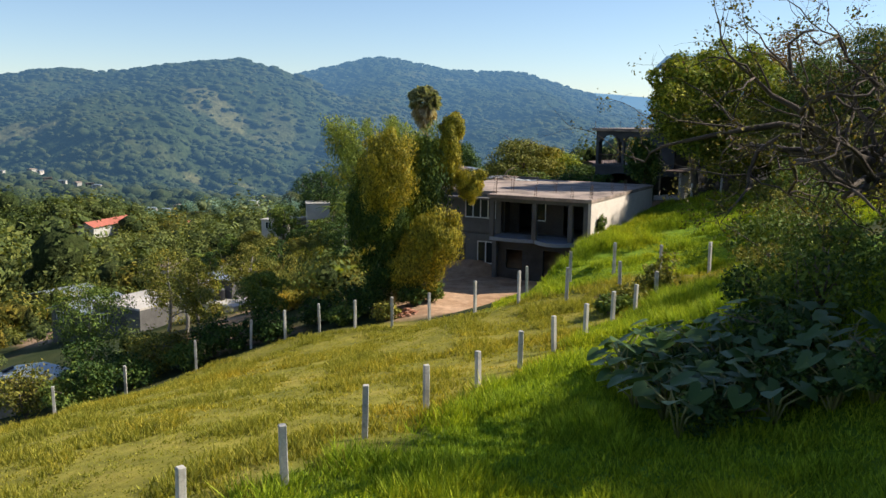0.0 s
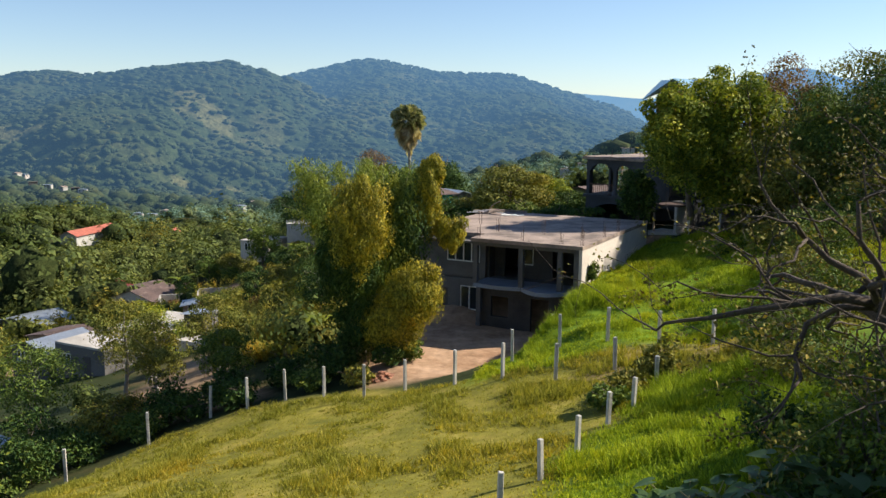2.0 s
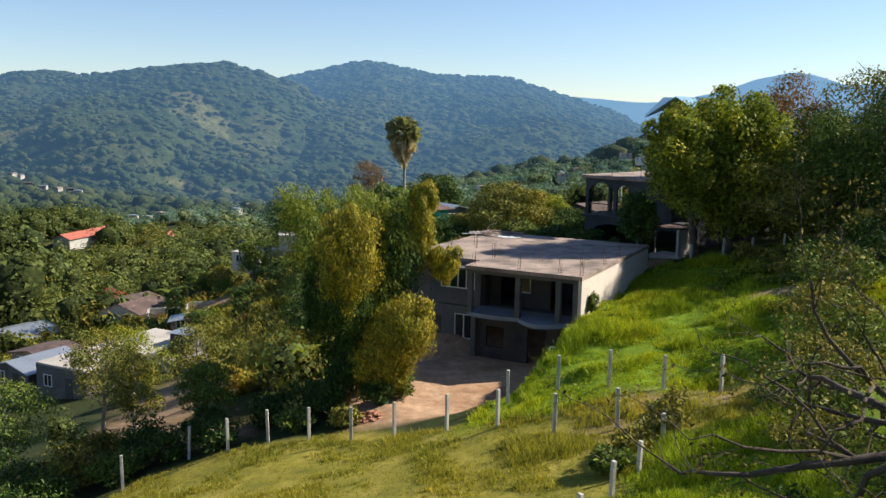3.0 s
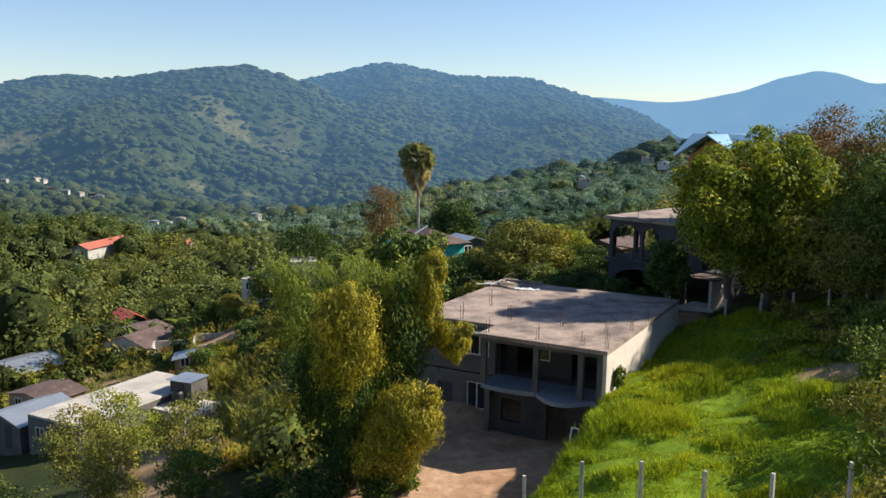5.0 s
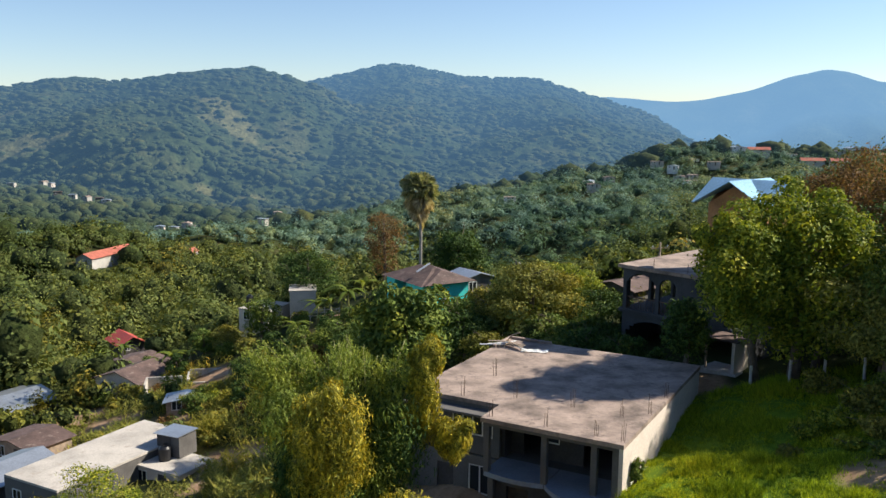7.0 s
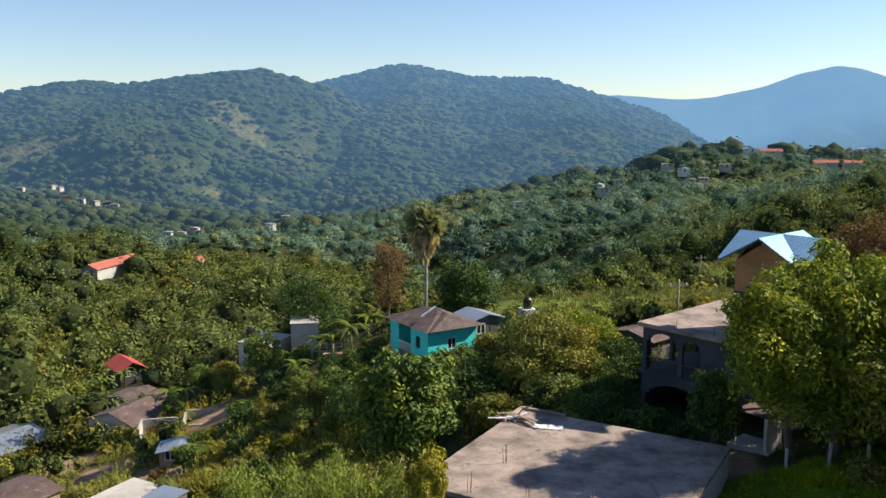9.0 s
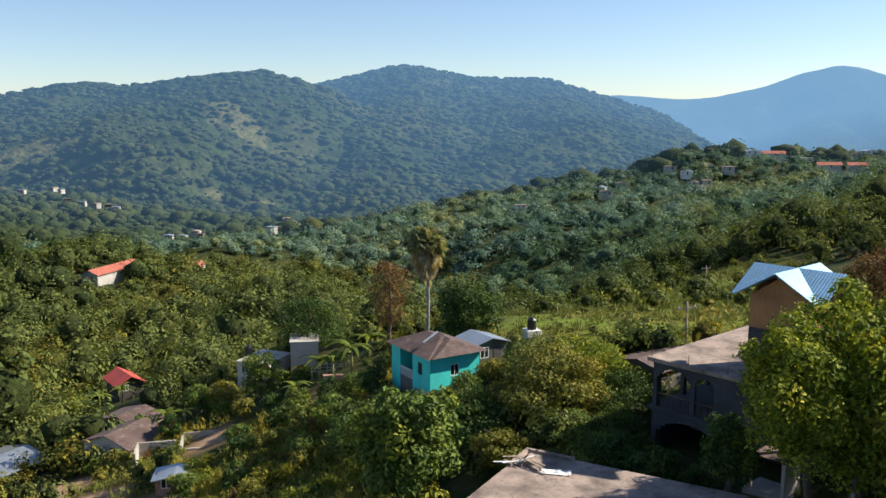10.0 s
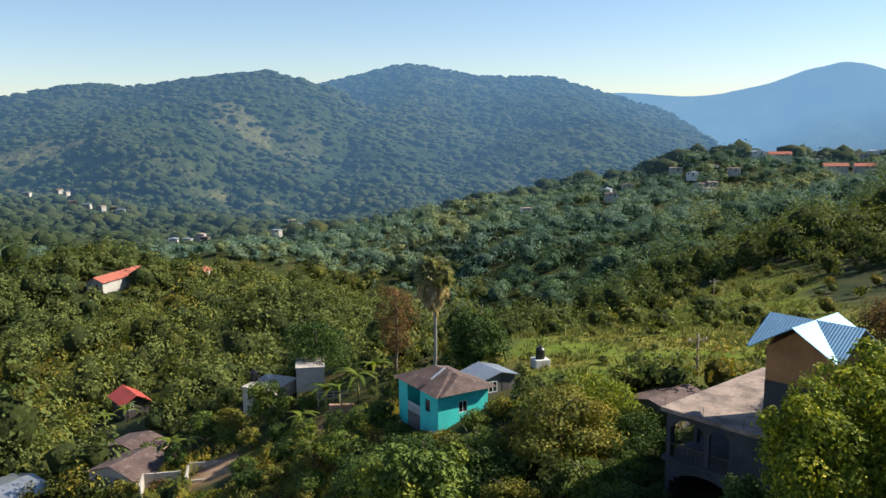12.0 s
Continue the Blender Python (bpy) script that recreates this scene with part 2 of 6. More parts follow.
def ground_material():
    m, n, l, b = nodes_of("hillside ground")
    co = n.new("ShaderNodeNewGeometry").outputs["Position"]
    a, f, p = noise_tex(n, l, co, 0.16, 5), noise_tex(n, l, co, 2.2, 8, 0.7), noise_tex(n, l, co, 0.5, 4)
    gold = ramp(n, [(0.3, (0.16, 0.155, 0.026)), (0.55, (0.27, 0.235, 0.04)), (0.75, (0.37, 0.29, 0.07))])
    lush = ramp(n, [(0.3, (0.085, 0.145, 0.012)), (0.6, (0.17, 0.26, 0.018)), (0.8, (0.25, 0.31, 0.04))])
    wood = ramp(n, [(0.3, (0.022, 0.036, 0.012)), (0.55, (0.05, 0.06, 0.02)), (0.75, (0.12, 0.085, 0.035))])
    soil = ramp(n, [(0.3, (0.33, 0.19, 0.11)), (0.55, (0.48, 0.305, 0.19)), (0.8, (0.6, 0.41, 0.28))])
    for r, s in ((gold, p), (lush, p), (wood, a), (soil, p)):
        l.new(s.outputs[0], r.inputs[0])
    w = n.new("ShaderNodeAttribute")
    w.attribute_name = "cover"
    sp = n.new("ShaderNodeSeparateColor")
    l.new(w.outputs["Color"], sp.inputs[0])
    c = mix(n, l, sp.outputs[0], wood.outputs[0], gold.outputs[0])
    c = mix(n, l, sp.outputs[1], c, lush.outputs[0])
    c = mix(n, l, sp.outputs[2], c, soil.outputs[0])
    g = ramp(n, [(0.28, (0.5, 0.5, 0.5)), (0.7, (1.2, 1.2, 1.2))])
    l.new(f.outputs[0], g.inputs[0])
    l.new(mix(n, l, 0.8, c, g.outputs[0], "MULTIPLY"), b.inputs["Base Color"])
    b.inputs["Roughness"].default_value, b.inputs["Specular IOR Level"].default_value = 0.97, 0.1
    bp = n.new("ShaderNodeBump")
    bp.inputs["Strength"].default_value, bp.inputs["Distance"].default_value = 0.45, 0.1
    l.new(f.outputs[0], bp.inputs["Height"])
    l.new(bp.outputs[0], b.inputs["Normal"])
    return m


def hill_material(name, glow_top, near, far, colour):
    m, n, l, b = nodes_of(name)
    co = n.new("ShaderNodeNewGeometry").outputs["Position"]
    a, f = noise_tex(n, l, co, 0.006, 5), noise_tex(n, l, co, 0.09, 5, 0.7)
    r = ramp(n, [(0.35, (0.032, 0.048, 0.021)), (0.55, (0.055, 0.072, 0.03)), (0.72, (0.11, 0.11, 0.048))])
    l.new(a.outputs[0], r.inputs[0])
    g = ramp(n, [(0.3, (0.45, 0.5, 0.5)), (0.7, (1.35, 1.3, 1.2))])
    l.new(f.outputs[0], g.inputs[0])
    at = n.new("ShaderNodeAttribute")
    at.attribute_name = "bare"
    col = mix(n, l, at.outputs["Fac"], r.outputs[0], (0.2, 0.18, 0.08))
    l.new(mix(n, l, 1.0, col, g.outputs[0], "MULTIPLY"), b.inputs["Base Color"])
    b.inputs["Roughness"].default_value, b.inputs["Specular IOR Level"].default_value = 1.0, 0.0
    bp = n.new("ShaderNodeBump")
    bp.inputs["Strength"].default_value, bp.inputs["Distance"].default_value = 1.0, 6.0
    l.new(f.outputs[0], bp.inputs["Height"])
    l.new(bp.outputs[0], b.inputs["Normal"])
    return haze_glow(m, near, far, colour, glow_top)


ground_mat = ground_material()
# Haze is mixed into both as emission, the range getting the larger share.
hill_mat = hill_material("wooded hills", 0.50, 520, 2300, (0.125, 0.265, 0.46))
range_mat = hill_material("far range with haze glow", 0.69, 2760, 3910, (0.165, 0.325, 0.53))


# ---- mesh helpers ----
rng = np.random.default_rng(7)


def mesh_np(name, verts, faces, mats, tone=None, smooth=False):
    """A mesh from arrays: faces all of one corner count."""
    me = bpy.data.meshes.new(name)
    v, f = np.asarray(verts, np.float32), np.asarray(faces, np.int32)
    k = f.shape[1]
    me.vertices.add(len(v)), me.loops.add(f.size), me.polygons.add(len(f))
    me.vertices.foreach_set("co", v.ravel())
    me.loops.foreach_set("vertex_index", f.ravel())
    me.polygons.foreach_set("loop_start", np.arange(0, f.size, k, dtype=np.int32))
    me.polygons.foreach_set("use_smooth", np.full(len(f), smooth))
    if tone is not None:
        me.attributes.new("tone", "FLOAT", "POINT").data.foreach_set("value", np.asarray(tone, np.float32))
    me.materials.append(mats)
    me.update(calc_edges=True)
    return me


def part(name, bm, material, parent=None, label=""):
    """Links a bmesh or a mesh as one object under a thing."""
    if isinstance(bm, bmesh.types.BMesh):
        me = bpy.data.meshes.new(name)
        bm.to_mesh(me)
        bm.free()
        me.materials.append(material)
    else:
        me = bm
    ob = new(name, me)
    ob.parent = parent
    if label:
        ob["label"] = label
    return ob


def thing(name, m, label, category, group="", kind=""):
    ob = new(name)
    ob.matrix_world = m
    ob.empty_display_size = 0.3
    return tagged(ob, label, category, group, kind)


def box(bm, x0, x1, y0, y1, z0, z1, bevel=0.0):
    r = bmesh.ops.create_cube(bm, size=1.0)
    for v in r["verts"]:
        v.co = Vector(((x0 + x1) / 2 + v.co.x * (x1 - x0), (y0 + y1) / 2 + v.co.y * (y1 - y0), (z0 + z1) / 2 + v.co.z * (z1 - z0)))
    if bevel:
        es = {e for v in r["verts"] for e in v.link_edges}
        bmesh.ops.bevel(bm, geom=list(es), offset=bevel, segments=1, affect="EDGES")
    return bm


def boxes(*dims, bevel=0.0):
    bm = bmesh.new()
    for d in dims:
        box(bm, *d, bevel=bevel)
    return bm


def poly_prism(points, z0, z1):
    """An upright prism on a plan outline, counter-clockwise."""
    bm = bmesh.new()
    low = [bm.verts.new((x, y, z0)) for x, y in points]
    top = [bm.verts.new((x, y, z1)) for x, y in points]
    bm.faces.new(top), bm.faces.new(low[::-1])
    for i in range(len(points)):
        j = (i + 1) % len(points)
        bm.faces.new((low[i], low[j], top[j], top[i]))
    return bm


def wall_with_openings(width, z0, z1, thick, holes):
    """A wall along x from 0, its face at y = 0 and its body behind; holes (x0, x1, z0, z1) go through."""
    bm = bmesh.new()
    xs = sorted({0.0, width, *[h[0] for h in holes], *[h[1] for h in holes]})
    for a, b in zip(xs, xs[1:]):
        cut = sorted((h[2], h[3]) for h in holes if h[0] < (a + b) / 2 < h[1])
        z = z0
        for c, d in cut:
            if c > z:
                box(bm, a, b, 0, thick, z, c)
            z = d
        if z1 > z:
            box(bm, a, b, 0, thick, z, z1)
    bmesh.ops.remove_doubles(bm, verts=bm.verts, dist=0.0005)
    return bm


def tube_arrays(points, radii, sides=7):
    """Vertices and triangles of a tapering tube."""
    p, out, idx = np.asarray(points, float), [], []
    for i in range(len(p)):
        d = p[min(i + 1, len(p) - 1)] - p[max(i - 1, 0)]
        d /= np.linalg.norm(d) + 1e-9
        a = np.cross(d, (0.31, 0.94, 0.12))
        a /= np.linalg.norm(a) + 1e-9
        b = np.cross(d, a)
        for k in range(sides):
            t = 2 * math.pi * k / sides
            out.append(p[i] + radii[i] * (a * math.cos(t) + b * math.sin(t)))
    for i in range(len(p) - 1):
        for k in range(sides):
            q, r = i * sides + k, i * sides + (k + 1) % sides
            idx += [(q, r, r + sides), (q, r + sides, q + sides)]
    for k in range(1, sides - 1):
        idx += [(0, k + 1, k), ((len(p) - 1) * sides, (len(p) - 1) * sides + k, (len(p) - 1) * sides + k + 1)]
    return np.array(out), np.array(idx)


def join(arrays):
    vs, fs, base = [], [], 0
    for v, f in arrays:
        vs.append(v), fs.append(f + base)
        base += len(v)
    return np.concatenate(vs), np.concatenate(fs)


def leaves(centre, size, out=None, flat=0.35, slim=0.5, droop=0.0, r=None):
    """Pointed, folded leaf sprays: a diamond of four corners round each centre."""
    r = r or rng
    n = len(centre)
    nor = r.normal(size=(n, 3))
    if out is not None:
        nor = nor * 0.75 + out
    nor[:, 2] += flat
    nor /= np.linalg.norm(nor, axis=1, keepdims=True) + 1e-9
    a = np.cross(nor, r.normal(size=(n, 3)))
    a /= np.linalg.norm(a, axis=1, keepdims=True) + 1e-9
    a[:, 2] -= droop
    b = np.cross(nor, a)
    s = (np.asarray(size) * r.uniform(0.6, 1.35, n))[:, None]
    c = np.asarray(centre, float)
    v = np.stack([c - a * s * 0.5, c - b * s * slim * 0.5 + nor * s * 0.1, c + a * s * 0.5, c + b * s * slim * 0.5 + nor * s * 0.1], 1).reshape(-1, 3)
    i = np.arange(n)[:, None] * 4
    return v, np.concatenate([i + [0, 1, 2], i + [0, 2, 3]], 0)


def sprays_of(centre, size, out, r):
    """Single pointed leaf sprays that lie round a crown."""
    n = len(centre)
    nor = out * 1.5 + r.normal(size=(n, 3)) * 0.3
    nor[:, 2] += 0.15
    a = np.cross(nor, r.normal(size=(n, 3)))
    a /= np.linalg.norm(a, axis=1, keepdims=True) + 1e-9
    b = np.cross(nor, a)
    b /= np.linalg.norm(b, axis=1, keepdims=True) + 1e-9
    s = (np.asarray(size) * r.uniform(0.6, 1.4, n))[:, None]
    v = np.stack([centre - a * s * 0.5 - b * s * 0.4, centre + a * s * 0.5 - b * s * 0.4, centre + b * s * 0.6], 1).reshape(-1, 3)
    return v, np.arange(3 * n).reshape(-1, 3)


# ---- the lie of the land ----
def vnoise(x, y, seed=0):
    """Smooth value noise, about -1 to 1."""
    xi, yi = np.floor(x).astype(np.int64), np.floor(y).astype(np.int64)
    fx, fy = x - xi, y - yi
    fx, fy = fx * fx * (3 - 2 * fx), fy * fy * (3 - 2 * fy)

    def h(a, b):
        k = (a * 374761393 + b * 668265263 + seed * 1442695041) & 0xFFFFFFFF
        k = ((k ^ (k >> 13)) * 1274126177) & 0xFFFFFFFF
        return ((k ^ (k >> 16)) & 0xFFFF) / 32767.5 - 1.0
    return (h(xi, yi) * (1 - fx) + h(xi + 1, yi) * fx) * (1 - fy) + (h(xi, yi + 1) * (1 - fx) + h(xi + 1, yi + 1) * fx) * fy


def fractal(x, y, size, octaves=4, seed=0):
    z, a = 0.0, 1.0
    for o in range(octaves):
        z = z + a * vnoise(x / size + 17.3 * o, y / size - 9.1 * o, seed + o)
        size, a = size * 0.5, a * 0.5
    return z


class Spline:
    """A thin plate through spot heights."""

    def __init__(self, spots, smooth=0.0):
        p = np.array(spots, float)
        self.xy, n = p[:, :2], len(p)
        self.size = np.abs(self.xy).max()
        a = np.zeros((n + 3, n + 3))
        a[:n, :n] = self.k(self.xy) + smooth * np.eye(n)
        a[:n, n:] = np.c_[np.ones(n), self.xy / self.size]
        a[n:, :n] = a[:n, n:].T
        self.w = np.linalg.solve(a, np.r_[p[:, 2], 0, 0, 0])

    def k(self, q):
        d = (((q[:, None] - self.xy[None]) / self.size) ** 2).sum(2)
        return np.where(d > 0, d * np.log(np.maximum(d, 1e-12)), 0)

    def __call__(self, x, y):
        x, y = np.atleast_1d(np.asarray(x, float)), np.atleast_1d(np.asarray(y, float))
        q, out = np.c_[x.ravel(), y.ravel()], []
        for i in range(0, len(q), 20000):
            c = q[i:i + 20000]
            out.append(self.k(c) @ self.w[:-3] + np.c_[np.ones(len(c)), c / self.size] @ self.w[-3:])
        return np.concatenate(out).reshape(x.shape)


slope_near = Spline([
    (-2.5, 13.9, 5.4), (1.1, 21.4, 4.7), (3.8, 26.2, 4.45), (7.6, 32.2, 4.35), (8.2, 37.4, 3.8), (4, 40, 2.9), (-0.3, 44.5, 0.85),
    (-4.3, 45.3, 0.2), (-8.1, 45.6, -0.5), (-12.7, 44.6, -2.0), (-14.9, 40.3, -2.0), (8.9, 42.4, 3.8), (13.1, 40.6, 4.4), (5.2, 44.9, 2.4),
    (6.5, 16, 5.9), (12, 20, 8.0), (15, 31, 7.2), (22, 50, 7.0), (14.5, 50, 4.9), (20, 66, 5.4), (11.2, 54.6, 4.5), (9.3, 52.8, 3.9), (7.7, 50.3, 3.3),
    (0, 54, 0.7), (4, 57, 0.7), (0, 0, 6.6), (-20, 10, 1.5), (20, 0, 10.5), (-10, -15, 6), (14.2, 64, 4.6), (-16, 30, 0.2)], 1e-5)
slope_wide = Spline([
    (0, 70, 0.8), (10, 82, 3.8), (24, 84, 5.2), (0, 98, 2.6), (4, 112, 2.0), (-12, 82, -5.2), (-28, 83, -8.6), (-18, 60, -4.4), (-20, 106, -7.2),
    (-36, 115, -11.8), (-25, 128, -7.6), (-18, 134, -5.0), (-6, 60, -0.6), (-45, 100, -13.5), (-57, 166, -22.6), (0, 45, 0.8), (-14, 44, -2.2),
    (20, 60, 5.5), (40, 60, 10), (0, 0, 6.5), (40, 110, 4), (45, 200, -11), (-30, 40, -6.5)], 1e-5)
valley = Spline([
    (0, 60, 0.5), (0, 110, 2), (30, 90, 5), (-57, 166, -22.6), (5, 160, -10), (45, 200, -11), (62, 255, -17), (-32, 230, -27), (-60, 295, -33), (-97, 255, -37), (-80, 212, -31), (-108, 290, -43), (-125, 420, -41), (20, 265, -44), (-15, 330, -52), (-50, 430, -60), (-110, 340, -54), (-128, 350, -49), (-145, 380, -42),
    (30, 320, -46), (30, 475, -29), (90, 511, -28), (140, 575, -20), (155, 630, -5), (290, 610, -6), (160, 800, -45), (-190, 926, -88), (-60, 900, -85),
    (120, 1000, -75), (-460, 900, -60), (-200, 500, -60), (-400, 500, -40), (400, 900, -40), (0, -60, 12), (110, 100, 14), (-150, 60, -35)], 1e-5)


def step(a, b, x):
    t = np.clip((x - a) / (b - a), 0, 1)
    return t * t * (3 - 2 * t)


def crest(x, y, line, xs, zs, front, back):
    """A wooded ridge: its crest height by x, falling off to front and back."""
    d = y - line - 60 * vnoise(x / 300, x * 0 + 3, 5)
    z = np.interp(x, xs, zs)
    z = (z + np.interp(x - 25, xs, zs) + np.interp(x + 25, xs, zs)) / 3
    spur = fractal(x, y, 260, 4, 11) * 30 * step(20, 420, np.abs(d))
    return z - np.where(d < 0, -d * front, d * back) + spur


def yard_edge(y):
    """Where the grass bank breaks down into the earth yard."""
    return 5.0 + (y - 44.9) * 0.53


def relief(x, y):
    """Height of the ground."""
    x, y = np.atleast_1d(np.asarray(x, float)), np.atleast_1d(np.asarray(y, float))
    d1 = np.hypot(x - 0, y - 30)
    near, wide, far = slope_near(x, y), slope_wide(x, y), valley(x, y)
    z = near + (wide - near) * step(0, 1, np.maximum(step(50, 66, y + 0.35 * np.abs(x - 10)), step(16, 26, np.abs(x - 3))))
    z = z + (far - z) * step(95, 190, np.hypot(x, y - 30))
    yard = (1 - step(-1.5, 0.1, x - yard_edge(y))) * step(45.6, 47.6, y) * (1 - step(59, 61, y)) * step(-6, -3, x)
    z = z + (np.minimum(z, 0.72) - z) * yard
    z = z + fractal(x, y, 60, 4, 3) * 5 * step(150, 320, y) + fractal(x, y, 3.0, 3, 8) * (0.06 + 0.27 * step(38, 44, y) * (1 - step(62, 72, y)) * step(2, 6, x) * (1 - yard)) * (1 - step(80, 150, d1))
    left = crest(x, y, 1600, (-1500, -900, -677, -582, -470, -363, -250, -60, 120), (14, 56, 86, 78, 97, 108, 78, -20, -110), 0.30, 0.25)
    mid = crest(x, y, 2100, (-700, -346, -230, -133, -50, 18, 110, 197, 320, 485, 560, 700), (56, 100, 127, 148, 132, 117, 115, 117, 82, 28, -42, -162), 0.22, 0.3)
    z = np.maximum(z, np.where(y > 800, np.maximum(left, mid), -999))
    return z


def height(x, y):
    return float(relief(x, y)[0])


# ---- ground ----
def fence_x(y):
    return -2.5 + (y - 13.9) * 0.552


def cover_of(x, y):
    """Shares of pasture, lush grass and bare soil."""
    wob = fractal(x, y, 4.0, 3, 21) * 0.8
    ym, xl = 45.3 - 0.8 * np.maximum(0, x + 1), -12.7 - (44.6 - y) * 0.51
    right = step(-1.2, 1.5, x - fence_x(np.minimum(y, 33)) + wob)
    inside = 1 - step(-0.5, 0.6, y - ym + wob * 0.5)
    gold = inside * (1 - right) * step(-0.6, 0.6, x - xl + wob)
    band = step(34, 36.5, y + wob) * (1 - step(39.5, 42.5, y + wob)) * step(5, 8, x) * (1 - step(17, 20, x))
    lush = right * (1 - step(35, 37, y + wob)) * (1 - step(15, 19, x + wob))
    bank = step(39.5, 42.5, y + wob) * (1 - step(62, 67, y + wob - 0.12 * x)) * step(-1.7, -0.7, x - yard_edge(y) + wob * 0.3) * (1 - step(24, 28, x))
    lush = np.maximum(lush, bank)
    gold, lush = np.maximum(gold, band * 0.8), lush * (1 - 0.85 * band)
    soil = step(-3.5, -2.5, x + wob * 0.6) * (1 - step(-1.6, -0.7, x - yard_edge(y) + wob * 0.3)) * step(45.5, 47, y + wob * 0.5) * (1 - step(60, 63, y))
    soil = np.maximum(soil, 0.38 * band * step(-0.1, 0.5, fractal(x, y, 2.5, 3, 33) + 0.2))
    under = step(-21, -18, x) * (1 - step(-6, -4, x)) * step(47, 49, y) * (1 - step(72, 80, y))
    soil = np.maximum(soil, 0.6 * under * step(0.02, 0.3, fractal(x, y, 5, 3, 35)))
    soil = np.maximum(soil, step(-18.5, -17, x + wob) * (1 - step(-11, -9.5, x + wob)) * step(75, 76.5, y) * (1 - step(84, 86, y)))
    soil = np.maximum(soil, 0.75 * (1 - step(1.0, 2.2, np.hypot(x - 20.4, (y - 51.8)) + wob)))
    soil = np.maximum(soil, 0.8 * (1 - step(3.5, 5.5, np.hypot(x + 38, (y - 90) * 0.6) + wob * 1.5)))
    soil = np.maximum(soil, 0.7 * (1 - step(3, 5, np.hypot(x + 25, (y - 98) * 0.8) + wob * 1.5)))
    soil = np.maximum(soil, 0.9 * (1 - step(1.6, 2.6, np.hypot(x - 17.2, y - 68.5) + wob)))
    for cx, cy, cr in ((-25, 112.5, 2.6), (-39, 108.5, 3.4), (-12.5, 114.5, 2.0), (-26.5, 48.5, 3.6), (-33.5, 103, 3.0)):
        soil = np.maximum(soil, 0.85 * (1 - step(0.8 * cr, 1.3 * cr, np.hypot(x - cx, y - cy) + wob * 1.5)))
    meadow = np.exp(-(((x - 36 - (y - 165) * 0.34) / 27) ** 2) - ((y - 168) / 62) ** 2) + fractal(x, y, 22, 3, 5) * 0.18
    lower = step(-36, -30, x) * (1 - step(-8, -4, x)) * step(72, 78, y) * (1 - step(112, 120, y))
    gold = np.maximum(gold, 0.55 * lower * step(0.12, 0.3, fractal(x, y, 6.5, 3, 37)))
    rough = step(4, 12, x + wob * 4) * (1 - step(50, 70, x)) * step(99, 106, y + wob * 4) * (1 - step(140, 165, y))
    field = np.maximum(step(0.30, 0.55, meadow), rough)
    gold = np.maximum(gold, np.clip(0.62 + 0.35 * fractal(x, y, 9, 3, 15), 0, 1) * field)
    lush = np.maximum(lush * (1 - soil), np.clip(0.22 - 0.5 * fractal(x, y, 9, 3, 15), 0, 0.6) * field)
    return gold * (1 - soil), lush, soil


def polar_grid(r0, r1, rings, fan, centre=(0.0, -8.0)):
    r = np.geomspace(r0, r1, rings)
    a = np.radians(np.asarray(fan))
    rr, aa = np.meshgrid(r, a, indexing="ij")
    x, y = centre[0] + rr * np.sin(aa), centre[1] + rr * np.cos(aa)
    i = (np.arange(rings - 1)[:, None] * len(a) + np.arange(len(a) - 1)[None]).ravel()
    return x.ravel(), y.ravel(), np.stack([i, i + 1, i + 1 + len(a), i + len(a)], 1)[:, ::-1]


wide_fan = np.r_[np.linspace(-180, -42, 40)[:-1], np.linspace(-42, 42, 360), np.linspace(42, 180, 40)[1:]]
gx, gy, gf = polar_grid(2.0, 640, 280, wide_fan)
gz = relief(gx, gy)
me = mesh_np("ground", np.c_[gx, gy, gz], gf, ground_mat, smooth=True)
cv = np.stack(cover_of(gx, gy) + (np.ones(len(gx)),), 1)
me.color_attributes.new("cover", "FLOAT_COLOR", "POINT").data.foreach_set("color", cv.astype(np.float32).ravel())
tagged(new("ground", me), "sloping pasture, earth yard and wooded valley floor", "ground", kind="structure")

hx, hy, hf = polar_grid(640, 2700, 190, np.linspace(-46, 46, 520))
hz = relief(hx, hy) + fractal(hx, hy, 18, 2, 31) * 3.0
CLEARINGS = [(-330, 1340, 62, 34, -0.55), (-372, 1385, 40, 22, -0.5), (-590, 1200, 48, 26, 0.1), (-318, 1120, 14, 9, 0), (-250, 1130, 16, 7, 0.2), (-172, 1015, 42, 15, 0.5), (-152, 700, 13, 36, 0.22)]


def bare_share(x, y):
    """Where the hills are cleared to dry pasture."""
    k = np.zeros(np.shape(x))
    for cx, cy, a, b, turn in CLEARINGS:
        u, w = (x - cx) * math.cos(turn) + (y - cy) * math.sin(turn), (y - cy) * math.cos(turn) - (x - cx) * math.sin(turn)
        k = np.maximum(k, 1 - step(0.7, 1.25, np.hypot(u / a, w / b) + 0.45 * fractal(x, y, 22, 3, 91)))
    return 0.62 * k


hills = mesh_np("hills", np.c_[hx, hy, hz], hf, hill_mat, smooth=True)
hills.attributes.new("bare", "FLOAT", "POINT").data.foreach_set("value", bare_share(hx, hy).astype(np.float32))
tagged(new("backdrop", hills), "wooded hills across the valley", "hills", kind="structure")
fx, fy = np.meshgrid(np.linspace(200, 3600, 240), np.linspace(2900, 4300, 60))
fz = np.interp(fx, (300, 680, 820, 960, 1100, 1290, 1460, 1615, 1720, 1860, 2300, 3000), (60, 114, 106, 98, 104, 146, 200, 234, 224, 182, 205, 150))
